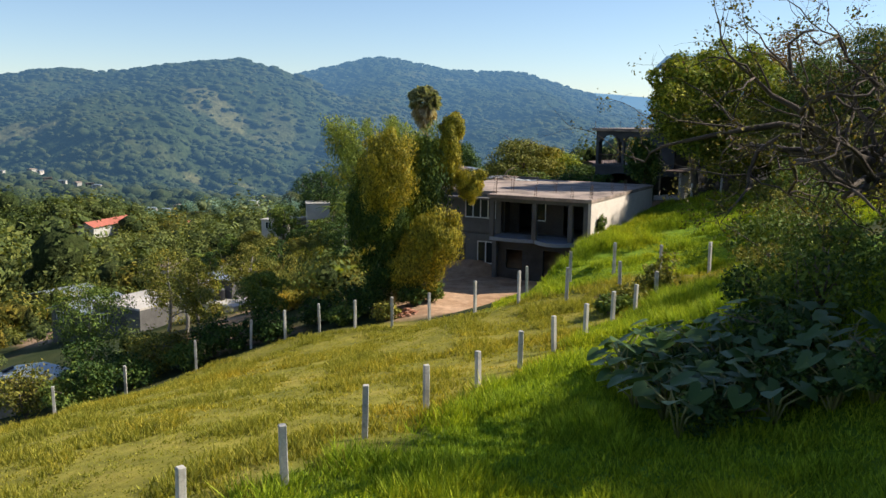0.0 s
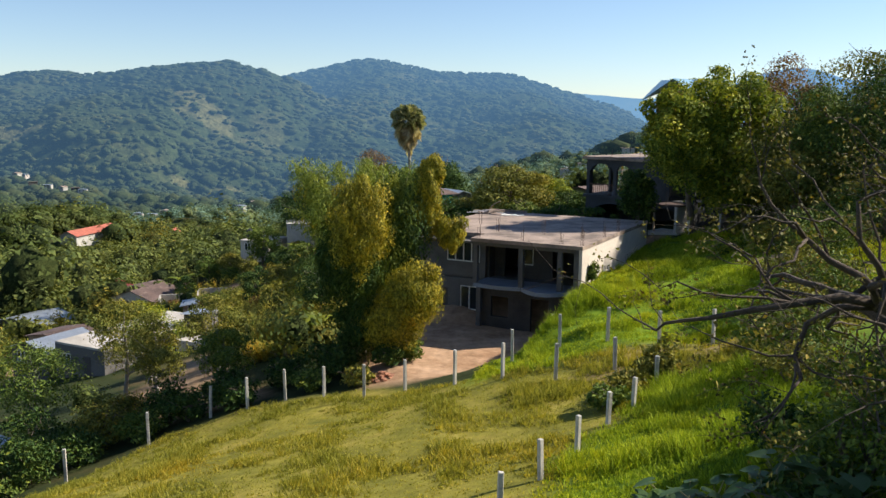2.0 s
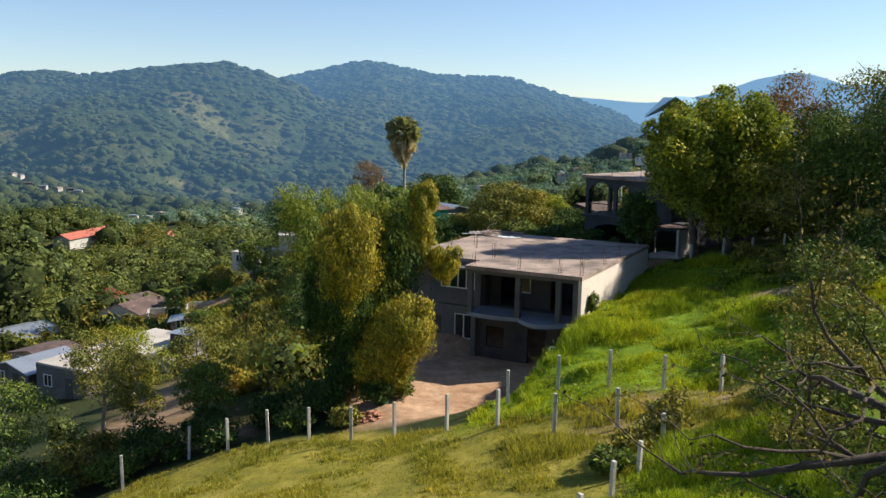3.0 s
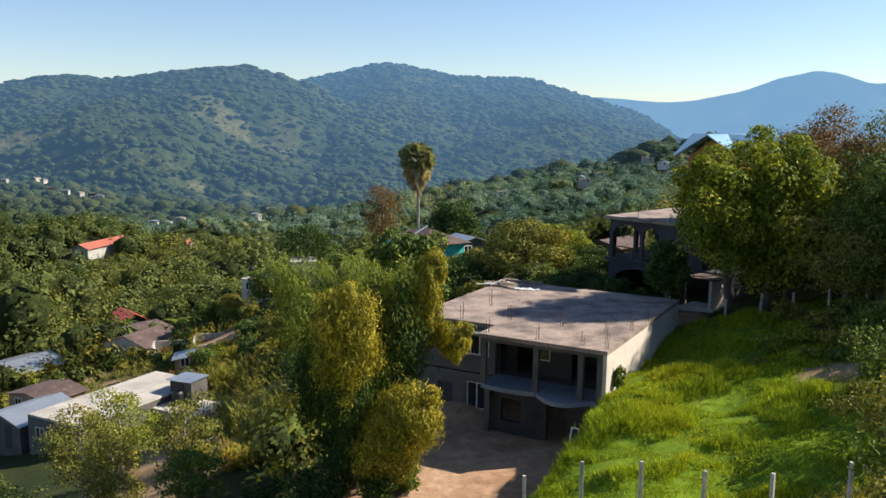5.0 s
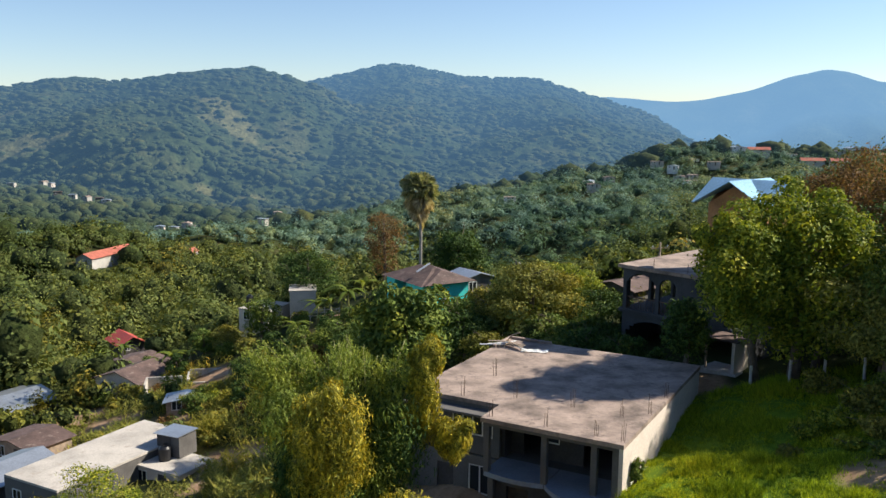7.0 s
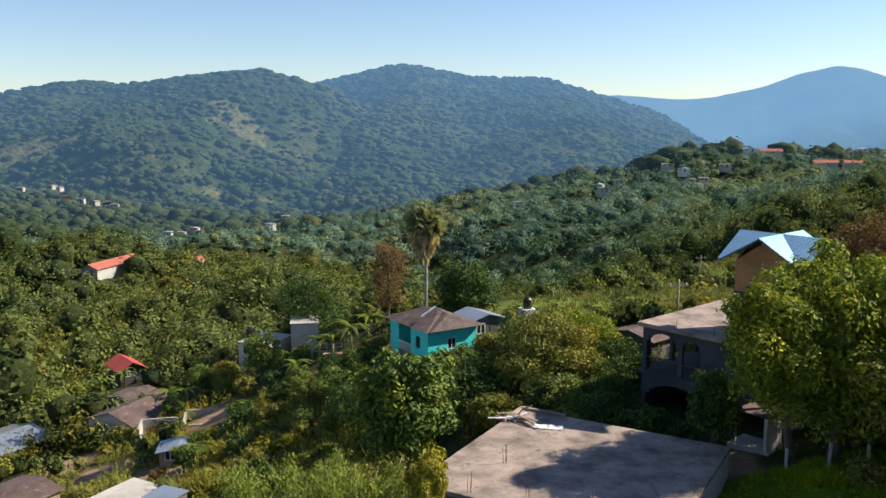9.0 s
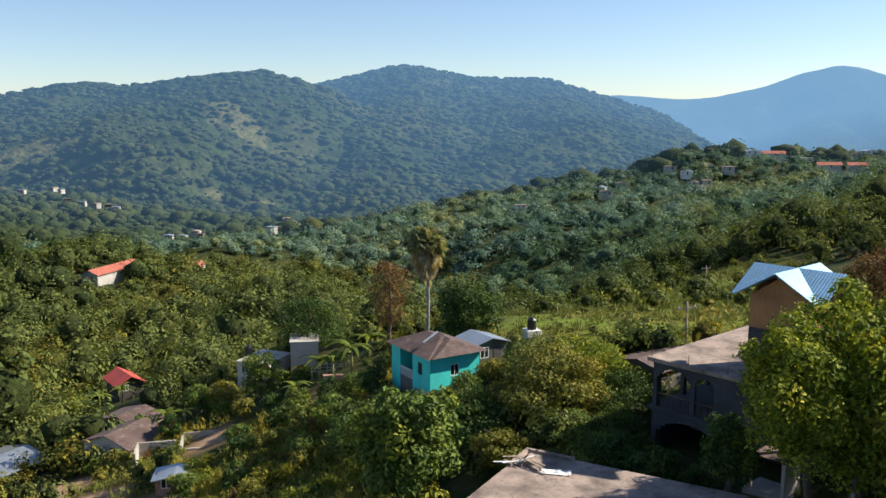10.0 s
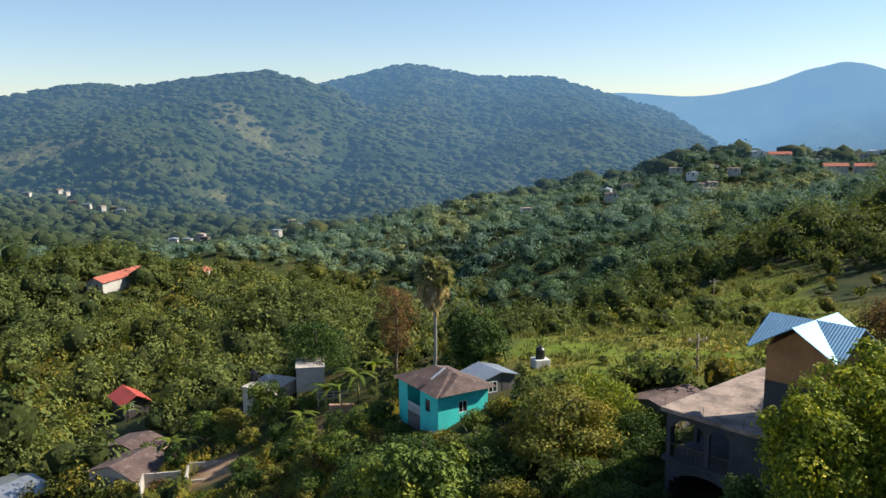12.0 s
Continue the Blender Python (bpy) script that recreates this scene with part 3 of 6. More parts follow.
fz = (fz + np.interp(fx + 40, (300, 680, 820, 960, 1100, 1290, 1460, 1615, 1720, 1860, 2300, 3000), (60, 114, 106, 98, 104, 146, 200, 234, 224, 182, 205, 150))) / 2
fd = fy - 3800
fz = fz + np.where(fd < 0, fd * 0.42, -fd * 0.4) + fractal(fx, fy, 300, 5, 41) * (6 + 30 * step(50, 500, np.abs(fd)))
fx, fy, fz = fx * 1.15, 25.7 + (fy - 25.7) * 1.15, 29.0 + (fz - 29.0) * 1.15
i = (np.arange(59)[:, None] * 240 + np.arange(239)[None]).ravel()
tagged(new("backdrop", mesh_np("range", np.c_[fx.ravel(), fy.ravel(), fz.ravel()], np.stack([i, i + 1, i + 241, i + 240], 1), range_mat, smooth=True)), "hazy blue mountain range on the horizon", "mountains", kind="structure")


# ---- the unfinished house ----
def placed(x, y, z, yaw):
    return pose(x, y, z, 0, 0, yaw)


def window(parent, x0, x1, z0, z1, y, panes, name="window"):
    """White frame with dark panes in a wall that faces -y."""
    cell = (x1 - x0 - 0.07) / panes
    w = part(name, wall_with_openings(x1 - x0, z0, z1, 0.08, [(0.07 + cell * k, cell * (k + 1), z0 + 0.07, z1 - 0.07) for k in range(panes)]), white_paint, parent, "white-painted window frame")
    w.location = (x0, y - 0.03, 0)
    for k in range(panes):
        a, b = x0 + (x1 - x0 - 0.07) * k / panes + 0.07, x0 + (x1 - x0 - 0.07) * (k + 1) / panes
        part("pane", boxes((a - x0, b - x0, 0.035, 0.05, z0 + 0.07, z1 - 0.07)), glass, w)
    return w


def unfinished_house():
    g = thing("house", placed(-1.2, 60.1, 0.6, -28.7), "unfinished two-storey concrete house with flat roof and open balconies", "house")
    W, D, top = 12.5, 14.7, 5.9
    part("roof", poly_prism([(0, 2.1), (5.3, 2.1), (5.3, -0.1), (W + 0.05, -0.1), (W + 0.05, D), (0, D)], top - 0.22, top), slab_top, g, "flat weathered concrete roof slab")
    part("ledge", boxes((0.0, 5.28, 1.15, 2.12, top - 0.55, top - 0.42), bevel=0.01), concrete, g, "projecting concrete ledge over the windows")
    part("parapet", boxes((0.0, 3.0, D - 0.18, D + 0.02, top + 0.002, top + 0.16), (-0.02, 0.18, D - 2.6, D - 0.18, top + 0.002, top + 0.14)), slab_top, g)
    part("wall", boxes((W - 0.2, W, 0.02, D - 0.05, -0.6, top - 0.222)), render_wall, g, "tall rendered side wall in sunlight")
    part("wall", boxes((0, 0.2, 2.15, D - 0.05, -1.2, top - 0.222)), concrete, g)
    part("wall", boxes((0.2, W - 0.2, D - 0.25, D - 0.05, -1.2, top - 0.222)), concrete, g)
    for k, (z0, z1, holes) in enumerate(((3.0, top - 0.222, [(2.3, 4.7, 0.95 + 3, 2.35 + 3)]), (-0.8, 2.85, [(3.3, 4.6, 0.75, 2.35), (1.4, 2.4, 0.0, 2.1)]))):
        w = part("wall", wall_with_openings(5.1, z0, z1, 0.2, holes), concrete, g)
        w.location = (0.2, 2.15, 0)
    window(g, 2.5, 4.9, 3.95, 5.35, 2.22, 4)
    window(g, 3.5, 4.8, 0.75, 2.35, 2.22, 2)
    # Dark sheet in the opening stands for the unlit room.
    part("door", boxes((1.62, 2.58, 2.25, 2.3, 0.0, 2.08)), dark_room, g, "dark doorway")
    # upper floor slabs, with bowed balcony edges
    part("floor_slab", boxes((0.21, W - 0.21, 2.36, D - 0.26, 2.86, 3.0)), concrete, g)
    for x0, x1, bow in ((5.35, 8.55, 0.25), (8.6, 11.6, 1.0)):
        arc = [(x0 + (x1 - x0) * t / 10, 0.25 - bow * math.sin(math.pi * t / 10)) for t in range(11)]
        part("balcony", poly_prism(arc + [(x1, 2.35), (x0, 2.35)], 2.78, 3.02), tile_floor, g, "pale bluish balcony slab with a bowed edge")
    part("balcony", boxes((11.62, W - 0.21, 0.3, 2.35, 2.78, 3.018)), tile_floor, g)
    for x in (5.33, 8.4, 10.9):
        part("column", boxes((x, x + 0.3, 0.2, 0.5, 3.021, top - 0.222), bevel=0.015), concrete, g)
    part("column", boxes((W - 0.55, W - 0.21, 0.15, 0.5, -0.5, top - 0.222), bevel=0.015), concrete, g)
    part("beam", boxes((5.31, W - 0.21, 0.18, 0.42, top - 0.48, top - 0.224)), concrete, g)
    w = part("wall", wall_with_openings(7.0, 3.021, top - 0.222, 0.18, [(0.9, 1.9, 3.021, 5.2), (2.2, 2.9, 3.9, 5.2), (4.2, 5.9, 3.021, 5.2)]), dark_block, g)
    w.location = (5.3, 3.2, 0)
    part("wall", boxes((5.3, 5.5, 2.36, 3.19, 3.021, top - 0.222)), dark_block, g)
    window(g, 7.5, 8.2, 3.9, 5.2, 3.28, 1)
    w = part("wall", wall_with_openings(7.1, -0.8, 2.775, 0.25, [(0.9, 2.1, 0.8, 2.1), (3.6, 4.8, 0.0, 2.2)]), dark_block, g, "bare blocks darkened for shade under the balcony")
    w.location = (5.31, 1.1, 0)
    part("column", boxes((5.33, 5.63, 0.75, 1.05, -0.6, 2.775)), concrete, g)
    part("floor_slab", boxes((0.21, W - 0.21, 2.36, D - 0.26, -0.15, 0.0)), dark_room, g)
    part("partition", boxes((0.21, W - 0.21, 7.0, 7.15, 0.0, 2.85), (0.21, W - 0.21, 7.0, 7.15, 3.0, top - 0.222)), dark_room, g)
    # starter bars left standing on the slab
    r = random.Random(3)
    for x, y in ((5.6, 0.3), (8.5, 0.3), (11.0, 0.3), (12.3, 0.25), (0.5, 2.4), (2.9, 2.4), (5.5, 3.4), (8.6, 3.6), (11.2, 3.5), (12.3, 4.6), (2.8, 6.5), (12.3, 7.6)):
        for dx, dy in ((0, 0), (0.16, 0.03), (0.05, 0.17)):
            h = r.uniform(0.55, 1.05)
            v, f = tube_arrays([(x + dx, y + dy, top - 0.02), (x + dx + r.uniform(-.05, .05), y + dy + r.uniform(-.05, .05), top + h)], [0.014, 0.012], 5)
            part("rebar", mesh_np("rebar", v, f, iron), iron, g)
    return g


unfinished_house()


# ---- fences ----
def fence_post(h=1.75):
    g = thing("fence_post", Matrix.Identity(4), "square grey concrete fence post standing in grass", "fence post", "pasture fence posts")
    bm = boxes((-0.065, 0.065, -0.065, 0.065, -0.5, h), bevel=0.012)
    part("shaft", bm, post_mat, g)
    return g


ROW_N = [(-3.75, 12.1), (-2.5, 13.9), (-1.44, 17.2), (-0.18, 19.9), (1.15, 21.4), (2.43, 23.75), (3.76, 26.2), (5.02, 28.0), (6.4, 30.4), (7.62, 32.2), (9.0, 34.4)]
ROW_M = [(-16.9, 37.0), (-14.9, 40.3), (-12.7, 44.6), (-10.2, 46.6), (-8.1, 45.6), (-6.3, 46.0), (-4.3, 45.4), (-2.26, 44.3), (-0.3, 44.2), (2.0, 42.3), (3.96, 40.1), (5.9, 38.0), (8.16, 37.4)]
ROW_Q = [(4.85, 44.9), (7.0, 44.1), (8.9, 42.4), (11.0, 41.5), (13.1, 40.6), (15.3, 39.6)]
ROW_T = [(19.68, 66.4), (21.78, 66.0), (23.83, 66.0), (25.5, 64.6), (27.1, 63.2)]
TOPS = {"N": 1.12, "M": 1.62, "Q": 1.58, "T": 1.3}
r = random.Random(5)
rows = {"N": ROW_N, "M": ROW_M, "Q": ROW_Q, "T": ROW_T}
proto = fence_post()
used = False
for key, row in rows.items():
    for x, y in row:
        m = pose(x, y, height(x, y) - 1.75 + TOPS[key] + r.uniform(-0.05, 0.05), r.uniform(-1.5, 1.5), r.uniform(-1.5, 1.5), r.uniform(0, 40))
        if not used:
            proto.matrix_basis, used = m, True
        else:
            copy_thing(proto, m)


# ---- trees ----
def limbs(r, base, height_, radius, n, spread, bend=0.25, lean=(0, 0), sides=7, low=0.35):
    """A tapered trunk with limbs; returns the arrays and the limb tips."""
    tx, ty = lean
    pts = [(base[0] + tx * t + r.normal() * bend * 0.3, base[1] + ty * t + r.normal() * bend * 0.3, base[2] - 0.4 * (t == 0) + height_ * t) for t in np.linspace(0, 1, 6)]
    rad = radius * np.array([1.35, 1.0, 0.85, 0.65, 0.45, 0.2])
    out, tips = [tube_arrays(pts, rad, sides)], []
    for k in range(n):
        t = r.uniform(low, 0.92)
        i = min(4, int(t * 5))
        p = np.array(pts[i]) + (np.array(pts[i + 1]) - pts[i]) * (t * 5 - i)
        a, up = r.uniform(0, 2 * math.pi), r.uniform(0.25, 0.9)
        ln = spread * r.uniform(0.55, 1.0) * (1.15 - 0.5 * t)
        d = np.array([math.cos(a), math.sin(a), up])
        q = [p, p + d * ln * 0.35 + r.normal(size=3) * bend * 0.3, p + d * ln * 0.7 + r.normal(size=3) * bend * 0.5, p + d * ln + r.normal(size=3) * bend * 0.6]
        rr = radius * (1 - 0.6 * t) * 0.5
        out.append(tube_arrays(q, [rr, rr * 0.7, rr * 0.45, rr * 0.15], 5))
        tips += [q[2], q[3]]
    return join(out), np.array(tips)


def lobes(r, centre, rx, ry, rz, n, share=0.45):
    k = np.arange(n) + 0.5
    up, turn = 1 - 2 * k / n, k * 2.39996 + r.uniform(0, 6)
    c = np.c_[np.cos(turn) * np.sqrt(1 - up ** 2), np.sin(turn) * np.sqrt(1 - up ** 2), up] + r.normal(size=(n, 3)) * 0.12
    c *= r.uniform(0.42, 0.74, (n, 1))
    c = c * (rx, ry, rz) + centre
    s = r.uniform(0.7, 1.2, n)[:, None] * share * np.array((rx, ry, rz * 0.9))
    return c, s


def crown_points(r, centres, sizes, n, shell=0.55, up=0.0):
    k = r.integers(0, len(centres), n)
    d = r.normal(size=(n, 3))
    d[:, 2] += up
    d /= np.linalg.norm(d, axis=1, keepdims=True)
    rad = shell + (1 - shell) * r.uniform(0, 1, n) ** 0.6
    rad *= 1 + 0.18 * r.normal(size=n)
    return centres[k] + d * sizes[k] * rad[:, None], d, k


def tree(x, y, top, rx, material, label, leaf=0.4, count=3000, seed=1, trunk=0.22, rz=None, ry=None, bare=0.45, nlobe=28, group="", tone=None, wood=None, name="tree", share=0.34, slim=0.5, lean=(0, 0)):
    r = np.random.default_rng(seed)
    leaf, count = leaf * 0.6, int(count * 2.0)
    z = height(x, y)
    h = top - z
    g = thing(name, pose(x, y, z), label, "tree" if name == "tree" else name.replace("_", " "), group)
    rz = rz or h * (1 - bare) * 0.55
    ry = ry or rx
    (v, f), tips = limbs(r, (0, 0, 0), h * 0.82, trunk, 9, rx * 0.9, 0.3, lean)
    part("trunk", mesh_np("trunk", v, f, wood or bark, smooth=True), bark, g)
    c, s = lobes(r, np.array([lean[0], lean[1], h - rz * 1.02]), rx, ry, rz, nlobe, share)
    s = s * (0.95, 0.95, 0.72)
    p, d, k = crown_points(r, c, s, count, 0.72, 0.55)
    p[:, 2] = np.maximum(p[:, 2], h * bare * 0.45 + r.uniform(0, 0.5, count))
    v, f = leaves(p, leaf, d * 1.5, 0.35, slim, r=r)
    t = np.clip(r.normal(0.42 if tone is None else tone, 0.16, len(c)), 0, 1)[k]
    part("crown", mesh_np("crown", v, f, material, np.repeat(t, 4)), material, g)
    return g


def bamboo(x, y, seed=2):
    r = np.random.default_rng(seed)
    z = height(x, y)
    g = thing("bamboo_clump", pose(x, y, z), "tall golden-green bamboo clump with feathery plumes beside the yard", "bamboo")
    plumes, plume_out = [], []
    for k in range(72):
        back = k < 54
        a, q = r.uniform(0, 2 * math.pi), r.uniform(0.1, 1.2)
        bx, by = q * math.cos(a) * 1.3, q * math.sin(a) + 0.5
        if back:
            h, ex, ey = r.uniform(8.8, 12.8), r.uniform(-5.0, 2.2), r.uniform(0.2, 3.0)
        else:
            h, ex, ey = r.uniform(4.5, 7.0), bx * 1.6 + r.normal() * 0.5, by * 1.4 + r.normal() * 0.5
        pts = [(bx + (ex - bx) * t ** 2.0, by + (ey - by) * t ** 2.0, -0.3 + h * (t - 0.09 * t ** 6)) for t in np.linspace(0, 1, 9)]
        v, f = tube_arrays(pts, np.linspace(0.055, 0.01, 9), 5)
        part("cane", mesh_np("cane", v, f, bamboo_cane, smooth=True), bamboo_cane, g)
        if back:
            t = r.uniform(0.42, 1.0, 700) ** 0.85
            c = np.stack([np.interp(t, np.linspace(0, 1, 9), np.array(pts)[:, j]) for j in range(3)], 1)
            o = r.normal(size=c.shape) * (0.5, 0.5, 0.3) * np.sqrt(1.12 - t)[:, None]
            plumes.append(c + o - np.c_[0 * t, 0 * t, 0.2 * t]), plume_out.append(o * 2.0)
    # domed masses of hanging leaf: centre, radii, kind (1 golden, 0 green, 2 dark: inner shade put into the colour)
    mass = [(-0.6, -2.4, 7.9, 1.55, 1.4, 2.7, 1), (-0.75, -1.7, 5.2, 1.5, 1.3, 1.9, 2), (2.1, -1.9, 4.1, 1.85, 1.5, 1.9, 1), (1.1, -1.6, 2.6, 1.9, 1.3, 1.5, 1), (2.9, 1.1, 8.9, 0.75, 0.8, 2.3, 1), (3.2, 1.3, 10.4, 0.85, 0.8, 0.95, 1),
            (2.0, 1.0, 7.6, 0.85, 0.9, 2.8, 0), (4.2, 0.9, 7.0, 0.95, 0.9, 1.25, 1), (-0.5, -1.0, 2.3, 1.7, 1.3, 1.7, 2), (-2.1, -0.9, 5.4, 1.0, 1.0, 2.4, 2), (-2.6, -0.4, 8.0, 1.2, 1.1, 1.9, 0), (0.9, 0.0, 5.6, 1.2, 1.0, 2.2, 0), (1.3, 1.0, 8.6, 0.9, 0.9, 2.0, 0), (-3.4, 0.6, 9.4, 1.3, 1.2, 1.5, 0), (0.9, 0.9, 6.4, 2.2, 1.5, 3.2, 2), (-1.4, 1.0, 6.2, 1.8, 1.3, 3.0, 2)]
    for kind in (1, 0, 2):
        ps, ds, ts = [], [], []
        for cx, cy, cz, ax, ay, az, own in mass:
            if own != kind:
                continue
            n_lobe = int(16 + 7 * ax * az)
            c, s = lobes(r, np.array([cx, cy, cz]), ax * 1.15, ay * 1.15, az * 1.15, n_lobe, 0.30)
            p, d, k = crown_points(r, c, s, int((1500, 8200, 3000)[kind] * (ax * az) ** 0.75), 0.6, 0.25)
            out = (p - (cx, cy, cz)) / (ax, ay, az)
            ps.append(p), ds.append(d * 0.8 + out * 1.5), ts.append(np.clip(r.normal(0.5, 0.17, n_lobe), 0, 1)[k])
        if kind == 0:
            ps += plumes
            ds += plume_out
            ts.append(np.repeat(np.clip(r.normal(0.5, 0.16, len(plumes)), 0, 1), 700))
        p, d, t = np.concatenate(ps), np.concatenate(ds), np.concatenate(ts)
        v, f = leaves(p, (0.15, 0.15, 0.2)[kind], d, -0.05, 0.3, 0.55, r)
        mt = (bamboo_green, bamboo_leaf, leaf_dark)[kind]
        part("foliage", mesh_np("foliage", v, f, mt, np.repeat(t, 4)), mt, g, ("airy grey-green bamboo plumes", "golden hanging bamboo leaves", "lower leaves coloured dark for shade")[kind])
    return g


bamboo_cane = surface("bamboo cane", (0.28, 0.26, 0.08), 0.6, 1.3, 2, 20, 0.5, 0.1)
bamboo(-2.2, 51.0)

# trees by the two houses
tree(22.4, 66.9, 18.7, 4.9, leaf_lime, "broad sunlit yellow-green tree beside the arched house", 0.5, 15000, 11, 0.32, rz=6.2, bare=0.1, nlobe=80, tone=0.42, share=0.26)
tree(25.6, 62.6, 13.6, 4.2, leaf_olive, "grey-green tree on the slope edge", 0.36, 6500, 12, 0.2, rz=3.4, bare=0.5, tone=0.35)
tree(31.0, 80.0, 20.0, 5.5, leaf_rust, "tall tree with brownish thinning leaves", 0.42, 9000, 13, 0.35, rz=6.5, bare=0.15, tone=0.4)
tree(35.0, 66.0, 18.0, 5.5, leaf_dark, "dark dense tree behind the slope fence", 0.42, 8000, 31, 0.3, rz=6.0, bare=0.15)
tree(38.0, 76.0, 21.0, 6.0, leaf_olive, "tall olive tree behind the slope fence", 0.45, 8000, 32, 0.3, rz=7.0, bare=0.15)
tree(4.8, 79.0, 5.6, 2.6, leaf_olive, "small olive-green tree behind the flat roof", 0.38, 3000, 33, 0.18, bare=0.15)
tree(8.0, 94.0, 6.2, 3.0, leaf_mid, "bushy tree beside the turquoise house", 0.4, 3200, 34, 0.18, bare=0.12)
tree(-6.5, 90.0, 2.6, 2.8, leaf_dark, "dark bushy tree below the turquoise house", 0.4, 3200, 35, 0.18, bare=0.12)
tree(-9.0, 97.0, 2.4, 2.8, leaf_mid, "bushy tree near the turquoise house", 0.4, 3000, 36, 0.18, bare=0.12)
tree(-5.0, 84.0, 6.2, 2.8, leaf_mid, "bushy tree behind the bamboo", 0.4, 3200, 37, 0.18, bare=0.12)
tree(20.3, 67.4, 17.2, 3.0, leaf_lime, "smaller yellow-green tree close by the arched house", 0.44, 8000, 38, 0.22, rz=4.4, bare=0.2, nlobe=46, share=0.3, lean=(-2.2, -2.4))
tree(27.0, 65.5, 15.0, 4.2, leaf_olive, "olive dense tree above the slope fence", 0.42, 6000, 39, 0.25, rz=4.4, bare=0.12)
tree(29.0, 68.0, 17.0, 5.5, leaf_dark, "dark dense tree behind the slope fence", 0.45, 6000, 14, 0.3, rz=5.5, bare=0.2)
tree(24.4, 68.5, 12.0, 3.0, leaf_mid, "mid-green shady tree behind the slope fence", 0.42, 3500, 15, 0.22, bare=0.2)
tree(16.5, 69.2, 11.0, 1.8, leaf_dark, "dark tree against the arched house", 0.4, 2600, 16, 0.18, bare=0.2)
tree(8.6, 85.5, 10.2, 4.9, leaf_olive, "rounded olive-green tree behind the house", 0.44, 7500, 17, 0.25, rz=3.8, bare=0.15, nlobe=40, share=0.3, tone=0.5)
tree(12.5, 92.0, 8.4, 3.6, leaf_lime, "yellow-green tree behind the house", 0.42, 3500, 18, 0.2, bare=0.2)
tree(-1.2, 74.0, 10.9, 3.7, leaf_mid, "dense mid-green tree with rosettes of long leaves behind the roof", 0.7, 5200, 19, 0.25, rz=4.6, bare=0.12, nlobe=44, share=0.3)
tree(3.0, 83.0, 6.5, 3.0, leaf_dark, "dark tree below the turquoise house", 0.4, 3000, 20, 0.2, bare=0.15)
tree(2.8, 117.0, 8.9, 4.2, leaf_dark, "dense dome-shaped dark tree behind the turquoise house", 0.5, 6500, 21, 0.3, rz=4.2, bare=0.1, nlobe=40, share=0.3)
tree(-6.6, 124.0, 11.0, 3.0, leaf_rust, "rust-brown half-bare tree near the palm", 0.4, 2400, 22, 0.25, rz=5.6, bare=0.12, nlobe=34, share=0.3)
tree(-17.8, 133.0, 3.6, 5.4, leaf_dark, "broad dark mango tree by the white house", 0.5, 5000, 23, 0.3, rz=4.0, bare=0.15)
tree(-21.5, 121.0, -0.6, 2.8, leaf_mid, "mid-green tree by the white house", 0.45, 2600, 24, 0.2, bare=0.12)
tree(-26.2, 122.6, -4.6, 2.4, leaf_olive, "low leafy tree in front of the white house", 0.4, 2200, 44, 0.16, bare=0.1)
tree(-29.6, 123.6, -5.6, 2.2, leaf_mid, "low leafy tree in front of the white house", 0.4, 2000, 45, 0.16, bare=0.1)
tree(-17.0, 122.6, -3.4, 1.6, leaf_mid, "small leafy tree beside the white house", 0.36, 1500, 46, 0.14, bare=0.1)

for k, (x, y, h, rx, mt) in enumerate(((-6.2, 101.5, 4.0, 1.8, leaf_dark), (-8.4, 104.5, 3.6, 1.7, leaf_mid), (-11.2, 107.0, 3.8, 1.8, leaf_dark), (-9.6, 100.6, 3.4, 1.7, leaf_dark), (-13.0, 102.6, 3.6, 1.9, leaf_mid), (-16.2, 106.0, 3.4, 1.7, leaf_dark), (-15.8, 99.6, 3.2, 1.6, leaf_olive),
                                        (-18.8, 101.8, 3.4, 1.8, leaf_dark), (-20.6, 107.6, 3.0, 1.6, leaf_mid), (-11.6, 94.6, 3.4, 1.8, leaf_mid), (-17.4, 94.2, 3.0, 1.6, leaf_dark), (-22.6, 96.2, 3.0, 1.6, leaf_mid), (-18.4, 113.6, 3.0, 1.6, leaf_dark), (-15.2, 111.2, 3.2, 1.6, leaf_mid), (-22.4, 116.0, 2.8, 1.5, leaf_olive), (-31.0, 117.0, 3.0, 1.7, leaf_dark), (-35.0, 120.0, 3.2, 1.8, leaf_mid))):
    tree(x, y, height(x, y) + h, rx, mt, "small leafy tree on the slope between the houses", 0.36, 1500, 720 + k, 0.1, bare=0.1, nlobe=18, group="small trees between the houses", rz=h * 0.5)

# ---- woods beyond ----
HOUSES_CLEAR = [(5.5, 62, 10.5), (17.5, 79, 8), (-1, 100, 7.5), (-28, 82, 8.5), (-20, 82, 5), (-37, 117, 4.5), (-23, 109.5, 5), (-24, 104, 3.5), (-12, 113, 4), (-13, 121, 4), (-39, 125, 5), (-25, 129, 5), (-18, 129.5, 4.0), (-17, 123, 3.2), (-24, 119.5, 2.6), (-57, 168, 8), (-53, 160, 8), (-51.5, 150, 8), (-48.5, 143, 8), (-45.5, 135.5, 7), (-34, 82, 4), (-52, 119, 5), (-40, 96, 4.5), (-148, 361, 7), (-144, 372, 7), (-141, 384, 7), (-139, 394, 7), (-2, 51, 4), (20, 67, 5), (-2, 110, 2)]


